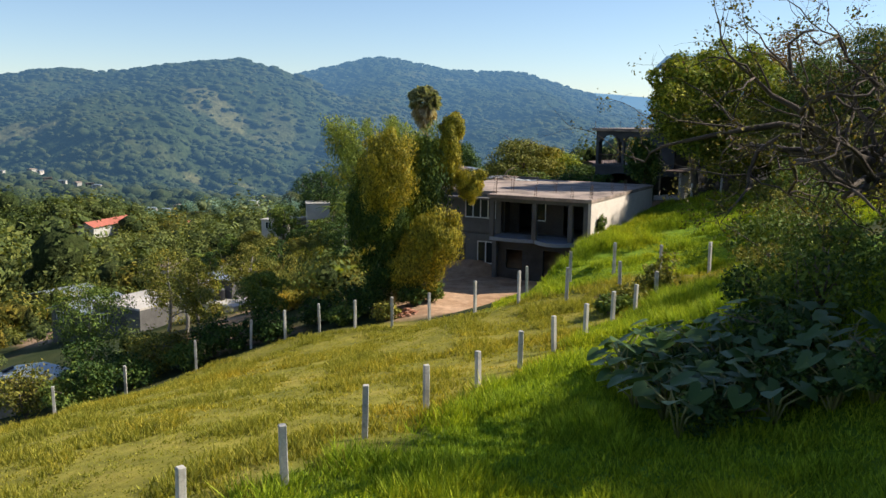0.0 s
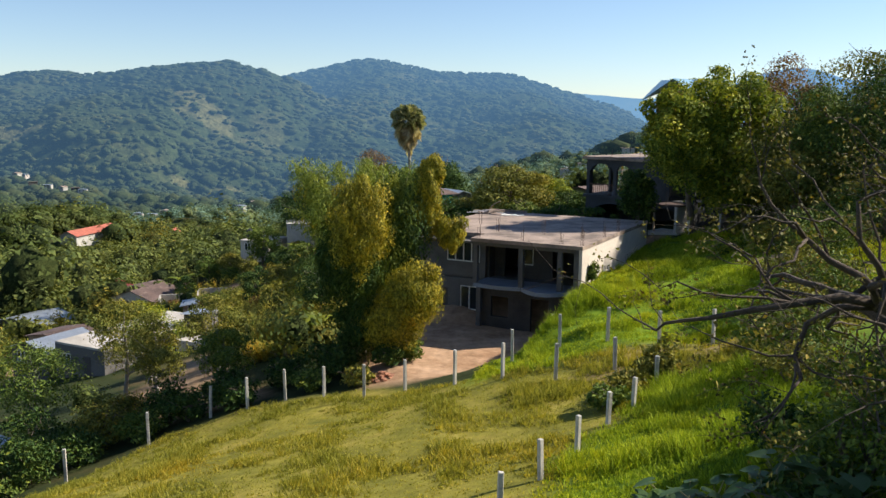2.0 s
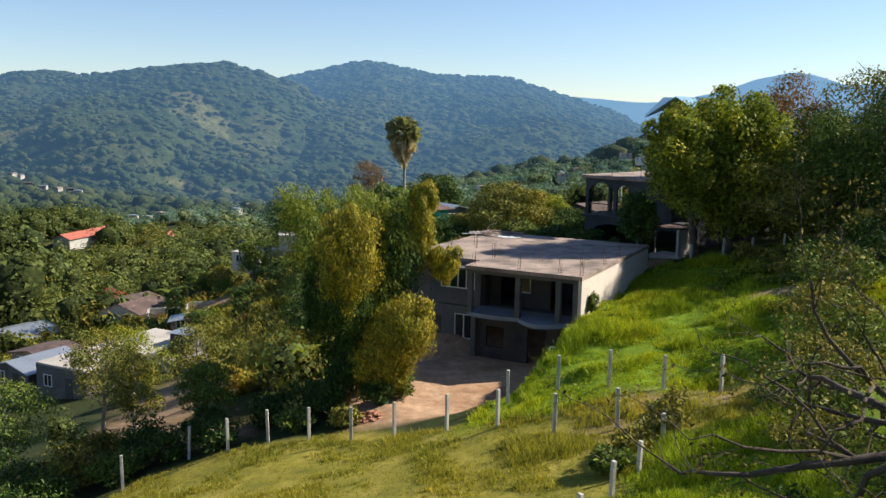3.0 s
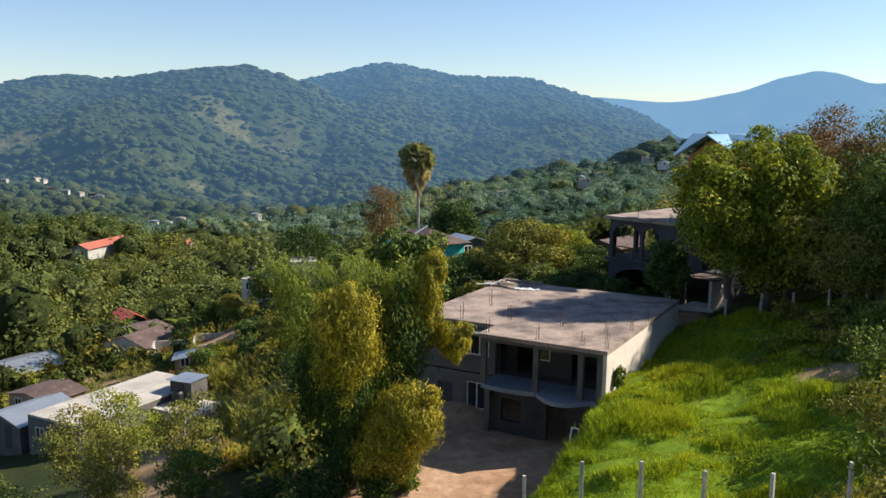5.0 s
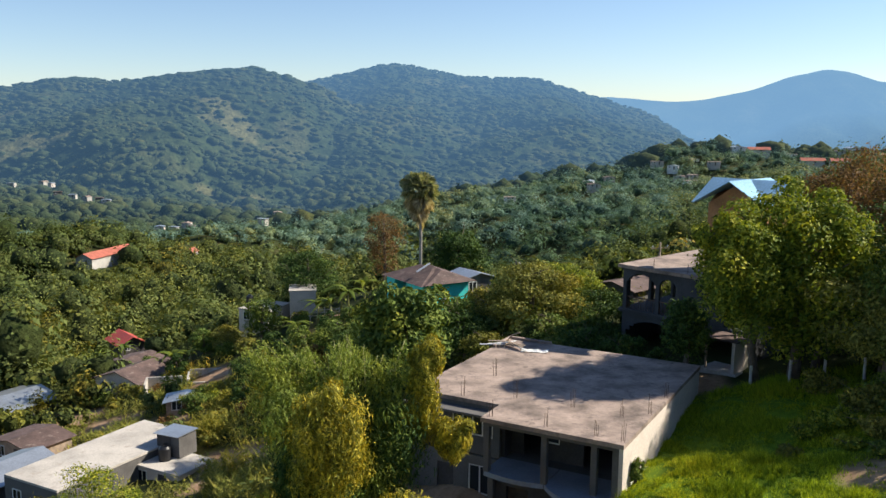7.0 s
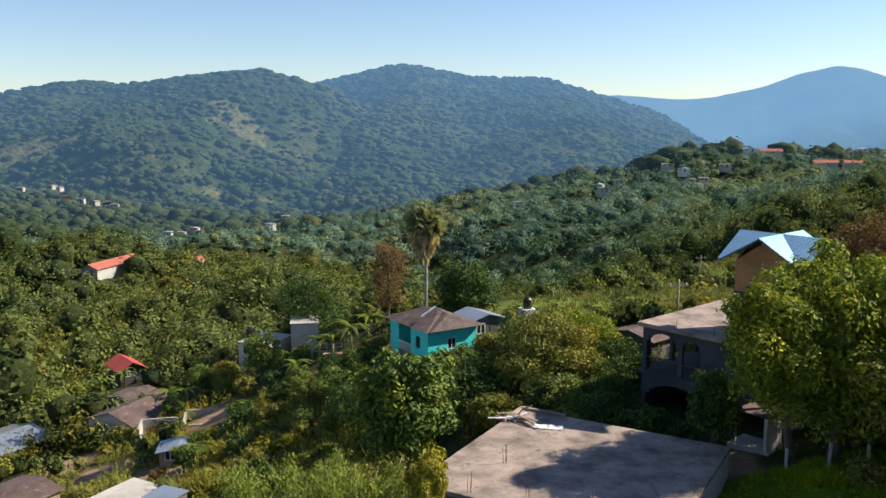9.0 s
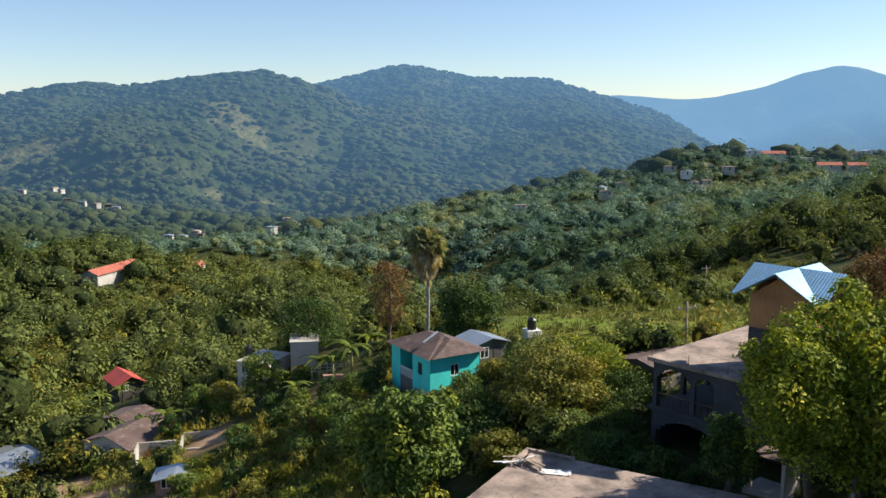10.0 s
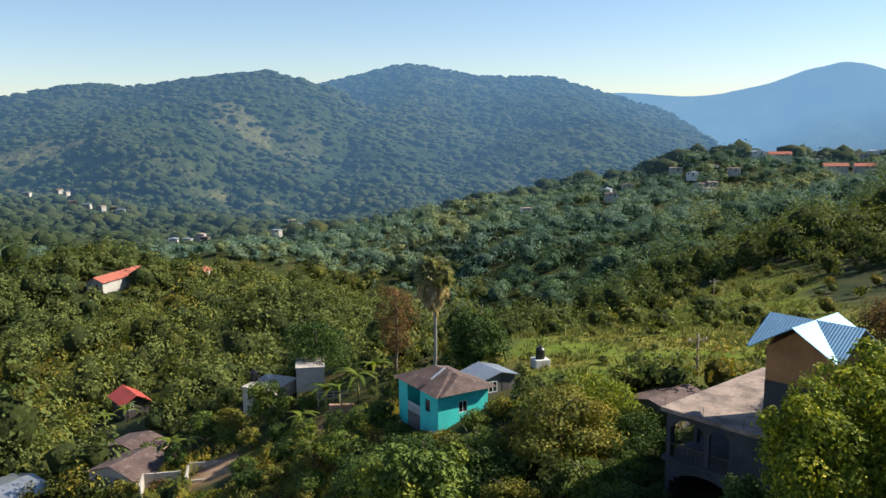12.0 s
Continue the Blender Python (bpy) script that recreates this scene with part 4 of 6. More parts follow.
VILLAGE_HILL = [(137, 606, -8, 8), (143, 588, -10, 7), (141, 563, -15, 7), (146, 549, -17, 8), (150, 560, -14, 6), (88, 590, -20.5, 7), (84, 533, -18.5, 7), (33, 515, -25, 6), (166, 577, -6.5, 8), (196, 623, 1.5, 10),
         (104, 597, -18.5, 7), (160, 600, -6, 7), (180, 590, -5, 7), (285, 640, 1, 9), (262, 610, 0, 7), (225, 600, -2, 7)]
VILLAGE_RED = [(213, 615, 0, 15), (230, 566, -5, 15), (247, 564, -5, 13)]
VILLAGE_VALE = [(-517, 1016, -60, 12), (-508, 1075, -62, 12), (-480, 1040, -61, 10), (-403, 888, -58, 11), (-385, 880, -60, 10), (-368, 874, -61, 11), (-330, 828, -60, 11), (-345, 850, -60, 10), (-209, 653, -62, 9), (-206, 674, -62, 9), (-214, 636, -60, 9), (-198, 660, -62, 8),
         (-140, 642, -54, 9), (-161, 800, -67, 10), (-150, 770, -66, 9)]


def clear(x, y):
    g, l, s = cover_of(x, y)
    k = (g + l + s) > 0.3
    for cx, cy, cr in HOUSES_CLEAR + [(a + 2, b - 1, 5.5) for a, b, *_ in VILLAGE_HILL] + [(a, b - 3, 8) for a, b, *_ in VILLAGE_RED] + [(a, b - 5, 11) for a, b, *_ in VILLAGE_VALE]:
        k |= np.hypot(x - cx, y - cy) < cr
    return k


def ico(cuts):
    bm = bmesh.new()
    bmesh.ops.create_icosphere(bm, subdivisions=cuts, radius=1.0)
    v, f = np.array([p.co[:] for p in bm.verts]), np.array([[q.index for q in p.verts] for p in bm.faces])
    bm.free()
    return v, f


ROUGH, ROUGH_F = ico(1)


def woods(name, r0, r1, spacing, half, size, leaf, per, material, label, seed, fan=34.0, hollow=None, ball=(ROUGH, ROUGH_F), spread=0.17, swell=1.0, lift=0.5, sprays=None, soft=True):
    """Crowns scattered over the land between two distances, joined: a lumpy heart with leaf sprays round it."""
    r = np.random.default_rng(seed)
    n = int(math.radians(2 * fan) / 2 * (r1 ** 2 - r0 ** 2) / spacing ** 2)
    q, a = np.sqrt(r.uniform(r0 ** 2, r1 ** 2, n)), np.radians(r.uniform(-fan, fan, n))
    x, y = q * np.sin(a), q * np.cos(a)
    k = ~clear(x, y) if spacing != 8.0 else np.hypot(x - 9.4, y - 114) > 3
    if hollow is not None:
        k &= hollow(x, y, r)
    x, y = x[k], y[k]
    z = relief(x, y)
    n = len(x)
    s = size * np.clip(np.exp(r.normal(-0.2, 0.46, n)), 0.32, 2.1) * (1 + 0.2 * vnoise(x / 40, y / 40, 3))
    s = s * np.where((y > 112) & (y < 180) & (np.abs(x + 6) < 30), 0.6, 1.0)      # young growth behind the houses
    h = s * r.uniform(0.85, 1.3, n) * half
    tone = np.clip(0.42 + 2.2 * spread * vnoise(x / (spacing * 9), y / (spacing * 9), 9) + r.normal(0, spread, n), 0, 1)
    mid, ext = np.c_[x, y, z + h * lift], np.c_[s * 0.55, s * 0.55, h * 0.6]
    vs, fs, ts = [], [], []
    bv, bf = ball
    lump = np.full((n, len(bv)), 0.95)
    for _ in range(4):
        way = r.normal(size=(n, 3)) * r.uniform(1.6, 3.2, (n, 1))
        lump += 0.11 * np.sin(np.einsum("nk,vk->nv", way, bv) + r.uniform(0, 6.3, (n, 1)))
    lump = swell * lump[:, :, None]
    v = mid[:, None] + bv[None] * ext[:, None] * lump
    vs.append(v.reshape(-1, 3)), ts.append(np.repeat(tone, len(bv)))
    fs.append((np.arange(n)[:, None, None] * len(bv) + bf[None]).reshape(-1, 3))
    if per:
        idx = np.repeat(np.arange(n), per)
        knot = r.normal(size=(n, 10, 3))
        knot[:, :, 2] = np.abs(knot[:, :, 2]) * 0.8 - 0.25
        knot *= (r.uniform(0.45, 0.8, (n, 10)) / np.linalg.norm(knot, axis=2))[:, :, None]
        wide = r.uniform(0.3, 0.52, (n, 10))
        which = r.integers(0, 10, n * per)
        d = r.normal(size=(n * per, 3))
        d[:, 2] += 0.35
        d /= np.linalg.norm(d, axis=1, keepdims=True)
        rad = wide[idx, which] * r.uniform(0.78, 1.12, n * per)
        c = mid[idx] + (knot[idx, which] + d * rad[:, None]) * ext[idx] * 1.08
        face = d * 0.7 + knot[idx, which] * 1.3
        v, f = sprays_of(c, leaf * np.sqrt(s[idx] / size), face, r)
        shade = np.clip(tone[:, None] + r.normal(0, 0.07, (n, 10)), 0, 1)[idx, which]
        fs.append(f + sum(len(o) for o in vs)), vs.append(v), ts.append(np.repeat(shade, 3))
    me = mesh_np(name, np.concatenate(vs), np.concatenate(fs), material, np.concatenate(ts), True)
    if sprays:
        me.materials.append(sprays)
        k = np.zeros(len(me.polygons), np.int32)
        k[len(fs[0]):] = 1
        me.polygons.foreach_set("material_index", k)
    return tagged(new(name, me), label, "woods", kind="stuff")


def west(x, y, r):
    return x + 0.05 * y + 20 * vnoise(x / 30, y / 30, 12) + r.normal(0, 18, len(x)) < 0


def uncleared(x, y, r):
    return bare_share(x, y) < r.uniform(0.3, 1.05, len(x))


def off_meadow(x, y, r):
    return ~((x > 2 + 0.02 * y) & (x < 80) & (y < 185))


def not_near(x, y, r):
    return (y > 47) & ((x < -5) | (y > 74)) & (x < 60) & ~((x > 8) & (y < 74)) & ~((x > 5) & (y > 101)) & ~((x > -17) & (x < -1) & (y < 84) & (r.random(len(x)) < 0.75)) & ~((x < -17) & (y < 77) & (r.random(len(x)) < 0.92)) & ~((x > -27) & (x < -5) & (y > 78) & (y < 112) & (r.random(len(x)) < 0.5))


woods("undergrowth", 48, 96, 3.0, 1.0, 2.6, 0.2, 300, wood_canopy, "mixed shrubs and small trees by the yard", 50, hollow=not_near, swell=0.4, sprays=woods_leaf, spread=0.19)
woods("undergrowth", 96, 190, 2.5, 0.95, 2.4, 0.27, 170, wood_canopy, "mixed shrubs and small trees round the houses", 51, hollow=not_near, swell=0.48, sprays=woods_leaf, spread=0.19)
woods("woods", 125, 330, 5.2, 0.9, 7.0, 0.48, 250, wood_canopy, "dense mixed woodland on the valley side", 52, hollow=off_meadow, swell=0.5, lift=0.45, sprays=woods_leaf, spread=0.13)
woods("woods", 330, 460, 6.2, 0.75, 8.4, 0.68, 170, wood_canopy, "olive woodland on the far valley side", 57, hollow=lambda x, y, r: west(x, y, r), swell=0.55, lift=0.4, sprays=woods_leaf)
woods("woods", 330, 425, 5.6, 0.7, 8.2, 0.5, 230, far_haze_canopy, "mixed woodland across the valley", 58, hollow=lambda x, y, r: ~west(x, y, r), swell=0.46, lift=0.4, sprays=mid_haze_leaf, spread=0.2)
woods("woods", 425, 640, 6.4, 0.62, 8.6, 0.6, 180, far_haze_canopy, "wooded slopes below the hill village", 53, hollow=lambda x, y, r: (~west(x, y, r)) | (y > 460), swell=0.48, lift=0.4, sprays=far_haze_leaf, spread=0.2)
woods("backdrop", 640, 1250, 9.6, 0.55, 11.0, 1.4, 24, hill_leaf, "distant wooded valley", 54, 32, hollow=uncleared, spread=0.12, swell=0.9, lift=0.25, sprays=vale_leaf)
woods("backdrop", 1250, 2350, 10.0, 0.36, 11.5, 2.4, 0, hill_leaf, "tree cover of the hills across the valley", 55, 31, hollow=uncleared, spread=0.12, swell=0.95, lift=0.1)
woods("undergrowth", 100, 260, 8.0, 0.7, 2.4, 0.34, 150, wood_canopy, "scattered shrubs in the rough meadow", 56, hollow=lambda x, y, r: (x > 4) & (y > 101), swell=0.66, sprays=woods_leaf)
for k, (x, y, top, rx, mt) in enumerate(((30.0, 58.2, 19.0, 4.8, leaf_dark), (27.4, 61.6, 17.0, 3.8, leaf_mid), (29.0, 64.5, 17.5, 4.2, leaf_dark), (33.5, 55.0, 16.5, 4.8, leaf_mid), (27.5, 52.5, 12.5, 3.2, leaf_olive))):
    tree(x, y, top, rx, mt, "dark dense tree at the top of the slope", 0.38, 6500, 140 + k, 0.26, bare=0.08, nlobe=26, rz=(top - height(x, y)) * 0.5)
for k, (x, y, top, rx, mt) in enumerate(((11.2, 75.0, 6.8, 2.3, leaf_dark), (9.2, 79.5, 7.0, 2.6, leaf_mid), (13.2, 72.2, 7.2, 1.9, leaf_dark), (2.4, 86.0, 7.0, 2.7, leaf_mid), (-3.4, 92.2, 3.9, 2.2, leaf_dark), (5.6, 87.0, 6.8, 2.6, leaf_olive),
                                         (-1.6, 85.5, 6.8, 2.7, leaf_dark), (5.2, 97.0, 4.2, 1.6, leaf_olive), (7.5, 76.5, 5.2, 1.8, leaf_olive))):
    tree(x, y, top, rx, mt, "bushy tree crowding round the houses", 0.36, 2200, 160 + k, 0.14, bare=0.08, nlobe=24, group="trees round the houses", rz=(top - height(x, y)) * 0.5)


# ---- the arched house with the blue-roofed tower ----
def arch_wall(width, z0, z1, thick, arches):
    """A wall along x with arched openings (x0, x1, foot, spring, rise)."""
    bm = bmesh.new()
    xs = {0.0, width}
    for a, b, foot, spring, rise in arches:
        xs |= {a + (b - a) * k / 14 for k in range(15)}
    xs = sorted(xs)
    for a, b in zip(xs, xs[1:]):
        m = (a + b) / 2
        hole = next((h for h in arches if h[0] < m < h[1]), None)
        if hole is None:
            box(bm, a, b, 0, thick, z0, z1)
            continue
        t = (m - hole[0]) / (hole[1] - hole[0]) * 2 - 1
        box(bm, a, b, 0, thick, hole[3] + hole[4] * math.sqrt(max(0, 1 - t * t)), z1)
        if hole[2] > z0:
            box(bm, a, b, 0, thick, z0, hole[2])
    bmesh.ops.remove_doubles(bm, verts=bm.verts, dist=0.0005)
    return bm


def ribbed_slope(L, rise, half, mat_, flip, ribs=30):
    """One slope between a gable ridge and a valley: ridge along +x from the centre, falling to +y (or -y)."""
    vs, fs = [], []
    for k in range(ribs + 1):
        s = L * k / ribs
        up = 0.035 if k % 2 else 0.0
        y = half * min(1.0, s / half) * (-1 if flip else 1)
        dz = -rise * min(1.0, s / half)
        vs += [(s, 0, up), (s, y, dz + up), (s, 0, up - 0.05), (s, y, dz + up - 0.05)]
    for k in range(ribs):
        a, b = 4 * k, 4 * k + 4
        quad = [(a, b, b + 1, a + 1), (a + 2, a + 3, b + 3, b + 2), (a + 1, b + 1, b + 3, a + 3)]
        fs += quad
    fs.append((4 * ribs, 4 * ribs + 2, 4 * ribs + 3, 4 * ribs + 1))
    return mesh_np("slope", vs, [f[::-1] for f in fs] if not flip else fs, mat_)


def arched_house():
    g = thing("house", placed(14.4, 78.6, 4.2, -47), "bare concrete house with arched galleries and a blue-roofed tower", "house")
    W, D, top = 10.4, 12.5, 6.47
    part("roof", boxes((-0.3, W, -0.3, D, top - 0.25, top), bevel=0.01), slab_top, g, "flat concrete roof slab")
    part("floor_slab", boxes((-0.2, W, -0.2, D - 0.2, 3.0, 3.25)), shade_concrete, g)
    part("arcade", arch_wall(W, 3.251, top - 0.252, 0.22, [(0.3, 2.75, 3.251, 4.9, 1.0), (3.05, 4.4, 3.251, 5.2, 0.6), (8.1, 10.1, 3.251, 5.0, 0.85)]), shade_concrete, g, "upper gallery of arches")
    part("arcade", arch_wall(W, -0.8, 2.998, 0.25, [(0.35, 5.1, -0.8, 1.2, 1.35), (5.5, 10.0, -0.8, 1.2, 1.35)]), shade_concrete, g, "ground-floor arches in shade")
    side = part("arcade", arch_wall(D, 3.251, top - 0.252, 0.22, [(0.4, 3.0, 3.251, 5.0, 0.85), (3.4, 6.0, 3.251, 5.0, 0.85), (6.4, 9.0, 3.251, 5.0, 0.85), (9.4, 12, 3.251, 5.0, 0.85)]), shade_concrete, g)
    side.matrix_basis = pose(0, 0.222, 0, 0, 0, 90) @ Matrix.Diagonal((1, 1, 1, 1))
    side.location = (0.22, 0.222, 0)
    part("wall", boxes((0, 0.25, 0.26, D, -0.8, 2.998)), shade_concrete, g)
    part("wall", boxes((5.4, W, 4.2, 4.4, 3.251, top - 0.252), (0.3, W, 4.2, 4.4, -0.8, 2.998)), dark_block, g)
    part("wall", boxes((W - 0.25, W - 0.002, 0.26, D - 0.3, -0.8, 2.998), (W - 0.25, W - 0.002, 4.41, D - 0.3, 3.251, top - 0.252)), shade_concrete, g)
    rail = part("railing", boxes((0.3, 8.0, 0.05, 0.15, 4.1, 4.17)), iron, g, "thin iron balustrade")
    for k in range(38):
        part("baluster", boxes((0.3 + 0.2 * k, 0.33 + 0.2 * k, 0.085, 0.115, 3.251, 4.1)), iron, rail)
    for x, y in ((-0.1, -0.1), (2.6, -0.1), (5.3, -0.1)):
        v, f = tube_arrays([(x, y, top - 0.02), (x + 0.02, y, top + 0.65)], [0.02, 0.016], 5)
        part("rebar", mesh_np("rebar", v, f, iron), iron, g)
    # tower
    cx, cy, h = 7.5, 3.55, 1.95
    t = part("tower", boxes((cx - h, cx + h, cy - h, cy + h, top + 0.004, 9.25), bevel=0.02), shade_concrete, g, "square concrete tower room")
    bm = boxes((cx - h + 0.02, cx + h - 0.02, cy - h + 0.02, cy + h - 0.02, 9.252, 11.3))
    part("tower_wall", bm, orange_wall, t, "orange-brown unpainted upper wall")
    for k in range(4):
        gm = bmesh.new()
        a = [gm.verts.new(p) for p in ((h - 0.15, -h, 11.2), (h - 0.15, h, 11.2), (h - 0.15, 0, 12.55), (h - 0.02, -h, 11.2), (h - 0.02, h, 11.2), (h - 0.02, 0, 12.55))]
        for f in ((0, 2, 1), (3, 4, 5), (0, 1, 4, 3), (1, 2, 5, 4), (2, 0, 3, 5)):
            gm.faces.new([a[i] for i in f])
        w = part("gable", gm, orange_wall, t)
        w.matrix_basis = pose(cx, cy, 0, 0, 0, 90 * k)
        for flip in (False, True):
            s = part("roof_sheet", ribbed_slope(2.85, 1.55, 2.6, blue_sheet, flip), blue_sheet, t, "ribbed blue metal roofing sheet")
            s.matrix_basis = pose(cx, cy, 12.85, 0, 0, 90 * k)
    return g


arched_house()


def gable_roof(w, d, rise, over, thick=0.08):
    """A ridge roof along y over a plan w by d, its eaves at z = 0."""
    bm = bmesh.new()
    for sgn in (-1, 1):
        x0, x1 = w / 2, w / 2 + sgn * (w / 2 + over)
        z1 = -rise * over / (w / 2)
        p = [(x0, -over, rise), (x1, -over, z1), (x1, d + over, z1), (x0, d + over, rise)]
        a = [bm.verts.new(q) for q in p]
        b = [bm.verts.new((q[0], q[1], q[2] + thick)) for q in p]
        for f in ((a[0], a[1], a[2], a[3]), (b[3], b[2], b[1], b[0]), (a[0], b[0], b[1], a[1]), (a[1], b[1], b[2], a[2]), (a[2], b[2], b[3], a[3]), (a[3], b[3], b[0], a[0])):
            bm.faces.new(f)
    bmesh.ops.recalc_face_normals(bm, faces=bm.faces)
    return bm


def gable_walls(g, w, d, z0, z1, rise, mat_, thick=0.18):
    """Four walls as parts, the two end walls running up into gables."""
    for y in (0.0, d - thick):
        bm = bmesh.new()
        out = [(0, z0), (w, z0), (w, z1)] + ([(w / 2, z1 + rise)] if rise else []) + [(0, z1)]
        a = [bm.verts.new((x, y, z)) for x, z in out]
        b = [bm.verts.new((x, y + thick, z)) for x, z in out]
        bm.faces.new(a), bm.faces.new(b[::-1])
        for i in range(len(out)):
            j = (i + 1) % len(out)
            bm.faces.new((a[j], a[i], b[i], b[j]))
        part("wall", bm, mat_, g)
    part("wall", boxes((0.002, thick, thick, d - thick, z0, z1)), mat_, g)
    part("wall", boxes((w - thick, w - 0.002, thick, d - thick, z0, z1)), mat_, g)


def small_house(x, y, zroof, yaw, w, d, h, wall, roof, label, rise=0.0, over=0.35, foot=2.0, openings=True, group="", roof_label=""):
    """A one-room house; flat slab where rise is 0. zroof: top of its walls."""
    g = thing("house", placed(x, y, zroof - h, yaw), label, "house", group)
    gable_walls(g, w, d, -foot, h, rise, wall)
    if rise:
        part("roof", gable_roof(w, d, rise, over), roof, g, roof_label).location = (0, 0, h + 0.004)
    else:
        part("roof", boxes((-over, w + over, -over, d + over, h + 0.004, h + 0.18), bevel=0.01), roof, g, roof_label)
    if openings:
        # A dark sheet takes the place of the unlit doorway.
        part("door", boxes((w * 0.58, w * 0.58 + 0.85, -0.03, 0.02, 0, 2.0)), dark_room, g, "dark open doorway")
        window(g, w * 0.15, w * 0.15 + 1.0, 0.95, 2.0, -0.012, 2)
        s = part("window", boxes((-0.035, 0.01, d * 0.4, d * 0.4 + 1.0, 0.95, 1.95)), glass, g)
        part("sill", boxes((-0.09, -0.036, d * 0.4 - 0.07, d * 0.4 + 1.07, 0.88, 0.95)), white_paint, s)
    return g


def turquoise_house():
    g = thing("house", placed(-0.75, 95.9, 2.75, 33.4) @ Matrix.Diagonal((0.8, 0.76, 0.93, 1)), "small turquoise house with a rusty brown metal roof and porch", "house")
    W, D, H = 6.4, 9.0, 2.9
    part("wall", wall_with_openings(W, -1.5, H, 0.18, [(2.6, 3.7, 0.9, 2.0)]), teal, g)
    side = part("wall", wall_with_openings(3.8, -1.5, H, 0.18, [(1.2, 2.2, 0.9, 2.1)]), teal, g)
    side.matrix_basis = pose(0, 3.98, 0, 0, 0, -90)
    part("wall", boxes((0.0, 0.18, 6.9, D, -1.5, H), (0.19, 1.6, 3.8, 3.98, -1.5, H), (0.19, 1.6, 6.9, 7.08, -1.5, H), (W - 0.18, W, 0.19, D, -1.5, H), (0.19, W - 0.19, D - 0.18, D, -1.5, H)), teal, g)
    # Porch shade is painted on by the dark material.
    part("wall", boxes((1.6, 1.78, 3.99, 6.89, -1.5, H)), dark_room, g, "porch back wall coloured dark for shade")
    part("porch_floor", boxes((0.0, 1.6, 3.99, 6.89, -1.5, 0.05)), concrete, g)
    rail = part("railing", boxes((0.0, 0.08, 3.99, 6.89, 0.85, 0.95)), white_paint, g, "white handrail on balusters")
    for k in range(12):
        part("baluster", boxes((0.01, 0.07, 4.08 + 0.24 * k, 4.16 + 0.24 * k, 0.05, 0.85)), white_paint, rail)
    # Dark sheet for the unlit doorway of the porch.
    part("door", boxes((1.56, 1.6, 4.8, 5.7, 0.05, 2.05)), dark_room, g, "dark doorway")
    window(g, 2.6, 3.7, 0.9, 2.0, 0.06, 2)
    part("pane", boxes((0.08, 0.1, 1.78, 2.78, 0.9, 2.1)), glass, g)
    bm = bmesh.new()
    o = 0.55
    c = [bm.verts.new(p) for p in ((-o, -o, 0), (W + o, -o, 0), (W + o, D + o, 0), (-o, D + o, 0), (W / 2, 3.0, 1.25), (W / 2, 6.2, 1.25))]
    for f in ((0, 1, 4), (1, 2, 5, 4), (2, 3, 5), (3, 0, 4, 5), (3, 2, 1, 0)):
        bm.faces.new([c[i] for i in f])
    part("roof", bm, rust_roof, g, "rusty brown hipped sheet roof").location = (0, 0, H + 0.004)
    bm = bmesh.new()
    c = [bm.verts.new(p) for p in ((-0.1, -0.85, 0.0), (W + 0.75, -0.85, 0.0), (W + 0.75, 3.6, 0.0), (-0.1, 3.6, 0.0), (W / 2 + 0.4, 1.6, 1.05), (W / 2 + 0.4, 4.6, 1.3))]
    for f in ((0, 1, 4), (1, 2, 5, 4), (2, 3, 5), (3, 0, 4, 5), (3, 2, 1, 0)):
        bm.faces.new([c[i] for i in f])
    part("roof", bm, rust_roof, g, "brown hipped roof of the front wing").location = (0, 0, H + 0.1)
    part("patch", boxes((0.6, 3.2, 1.3, 1.55, 0, 0.03)), metal_roof, g, "pale strip on the roof").matrix_basis = pose(0.2, 0.4, H + 0.7, 14, -14, 20)
    part("patch", boxes((2.0, 2.9, 0.6, 1.3, 0, 0.03)), metal_roof, g, "pale patch on the roof").matrix_basis = pose(0, 0, H + 0.22, 19.5, 0, 0)
    return g


turquoise_house()
small_house(3.2, 102.3, 4.9, 33, 3.6, 3.2, 2.3, concrete, metal_roof, "lean-to with a pale metal roof behind the turquoise house", 0.5)

# long slab-roofed house with the water tank on its annex
small_house(-31.5, 77.9, -5.9, -27.5, 5.9, 13.6, 2.7, concrete, pale_slab, "long low house with a flat pale concrete roof", over=0.0)
annex = small_house(-23.6, 82.2, -6.6, -27.5, 5.2, 3.6, 2.2, render_wall, pale_slab, "low annex with a stepped concrete roof", over=0.15)


def water_hut():
    g = thing("hut", placed(-22.0, 84.0, -6.42, -27.5) @ Matrix.Diagonal((0.8, 0.8, 0.88, 1)), "small grey block hut with a metal lid roof on the annex", "hut")
    gable_walls(g, 3.0, 2.4, 0.0, 2.0, 0, concrete)
    part("roof", boxes((-0.2, 3.25, -0.25, 2.65, 2.004, 2.07)), metal_roof, g, "bluish metal sheet roof").rotation_euler = (0.03, -0.04, 0)
    part("panel", boxes((-0.02, 1.9, -0.02, -0.003, 0.0, 1.95)), dark_block, g)
    t = thing("water_tank", placed(-21.0, 82.7, -6.42, 0), "black plastic water tank on the annex roof", "water tank")
    bm = bmesh.new()
    for z0, z1, r0, r1 in ((0, 1.0, 0.48, 0.48), (1.0, 1.2, 0.48, 0.3), (1.2, 1.32, 0.2, 0.2)):
        bmesh.ops.create_cone(bm, cap_ends=True, segments=20, radius1=r0, radius2=r1, depth=z1 - z0, matrix=Matrix.Translation((0, 0, (z0 + z1) / 2)))
    part("barrel", bm, black_tank, t)
    return g


water_hut()
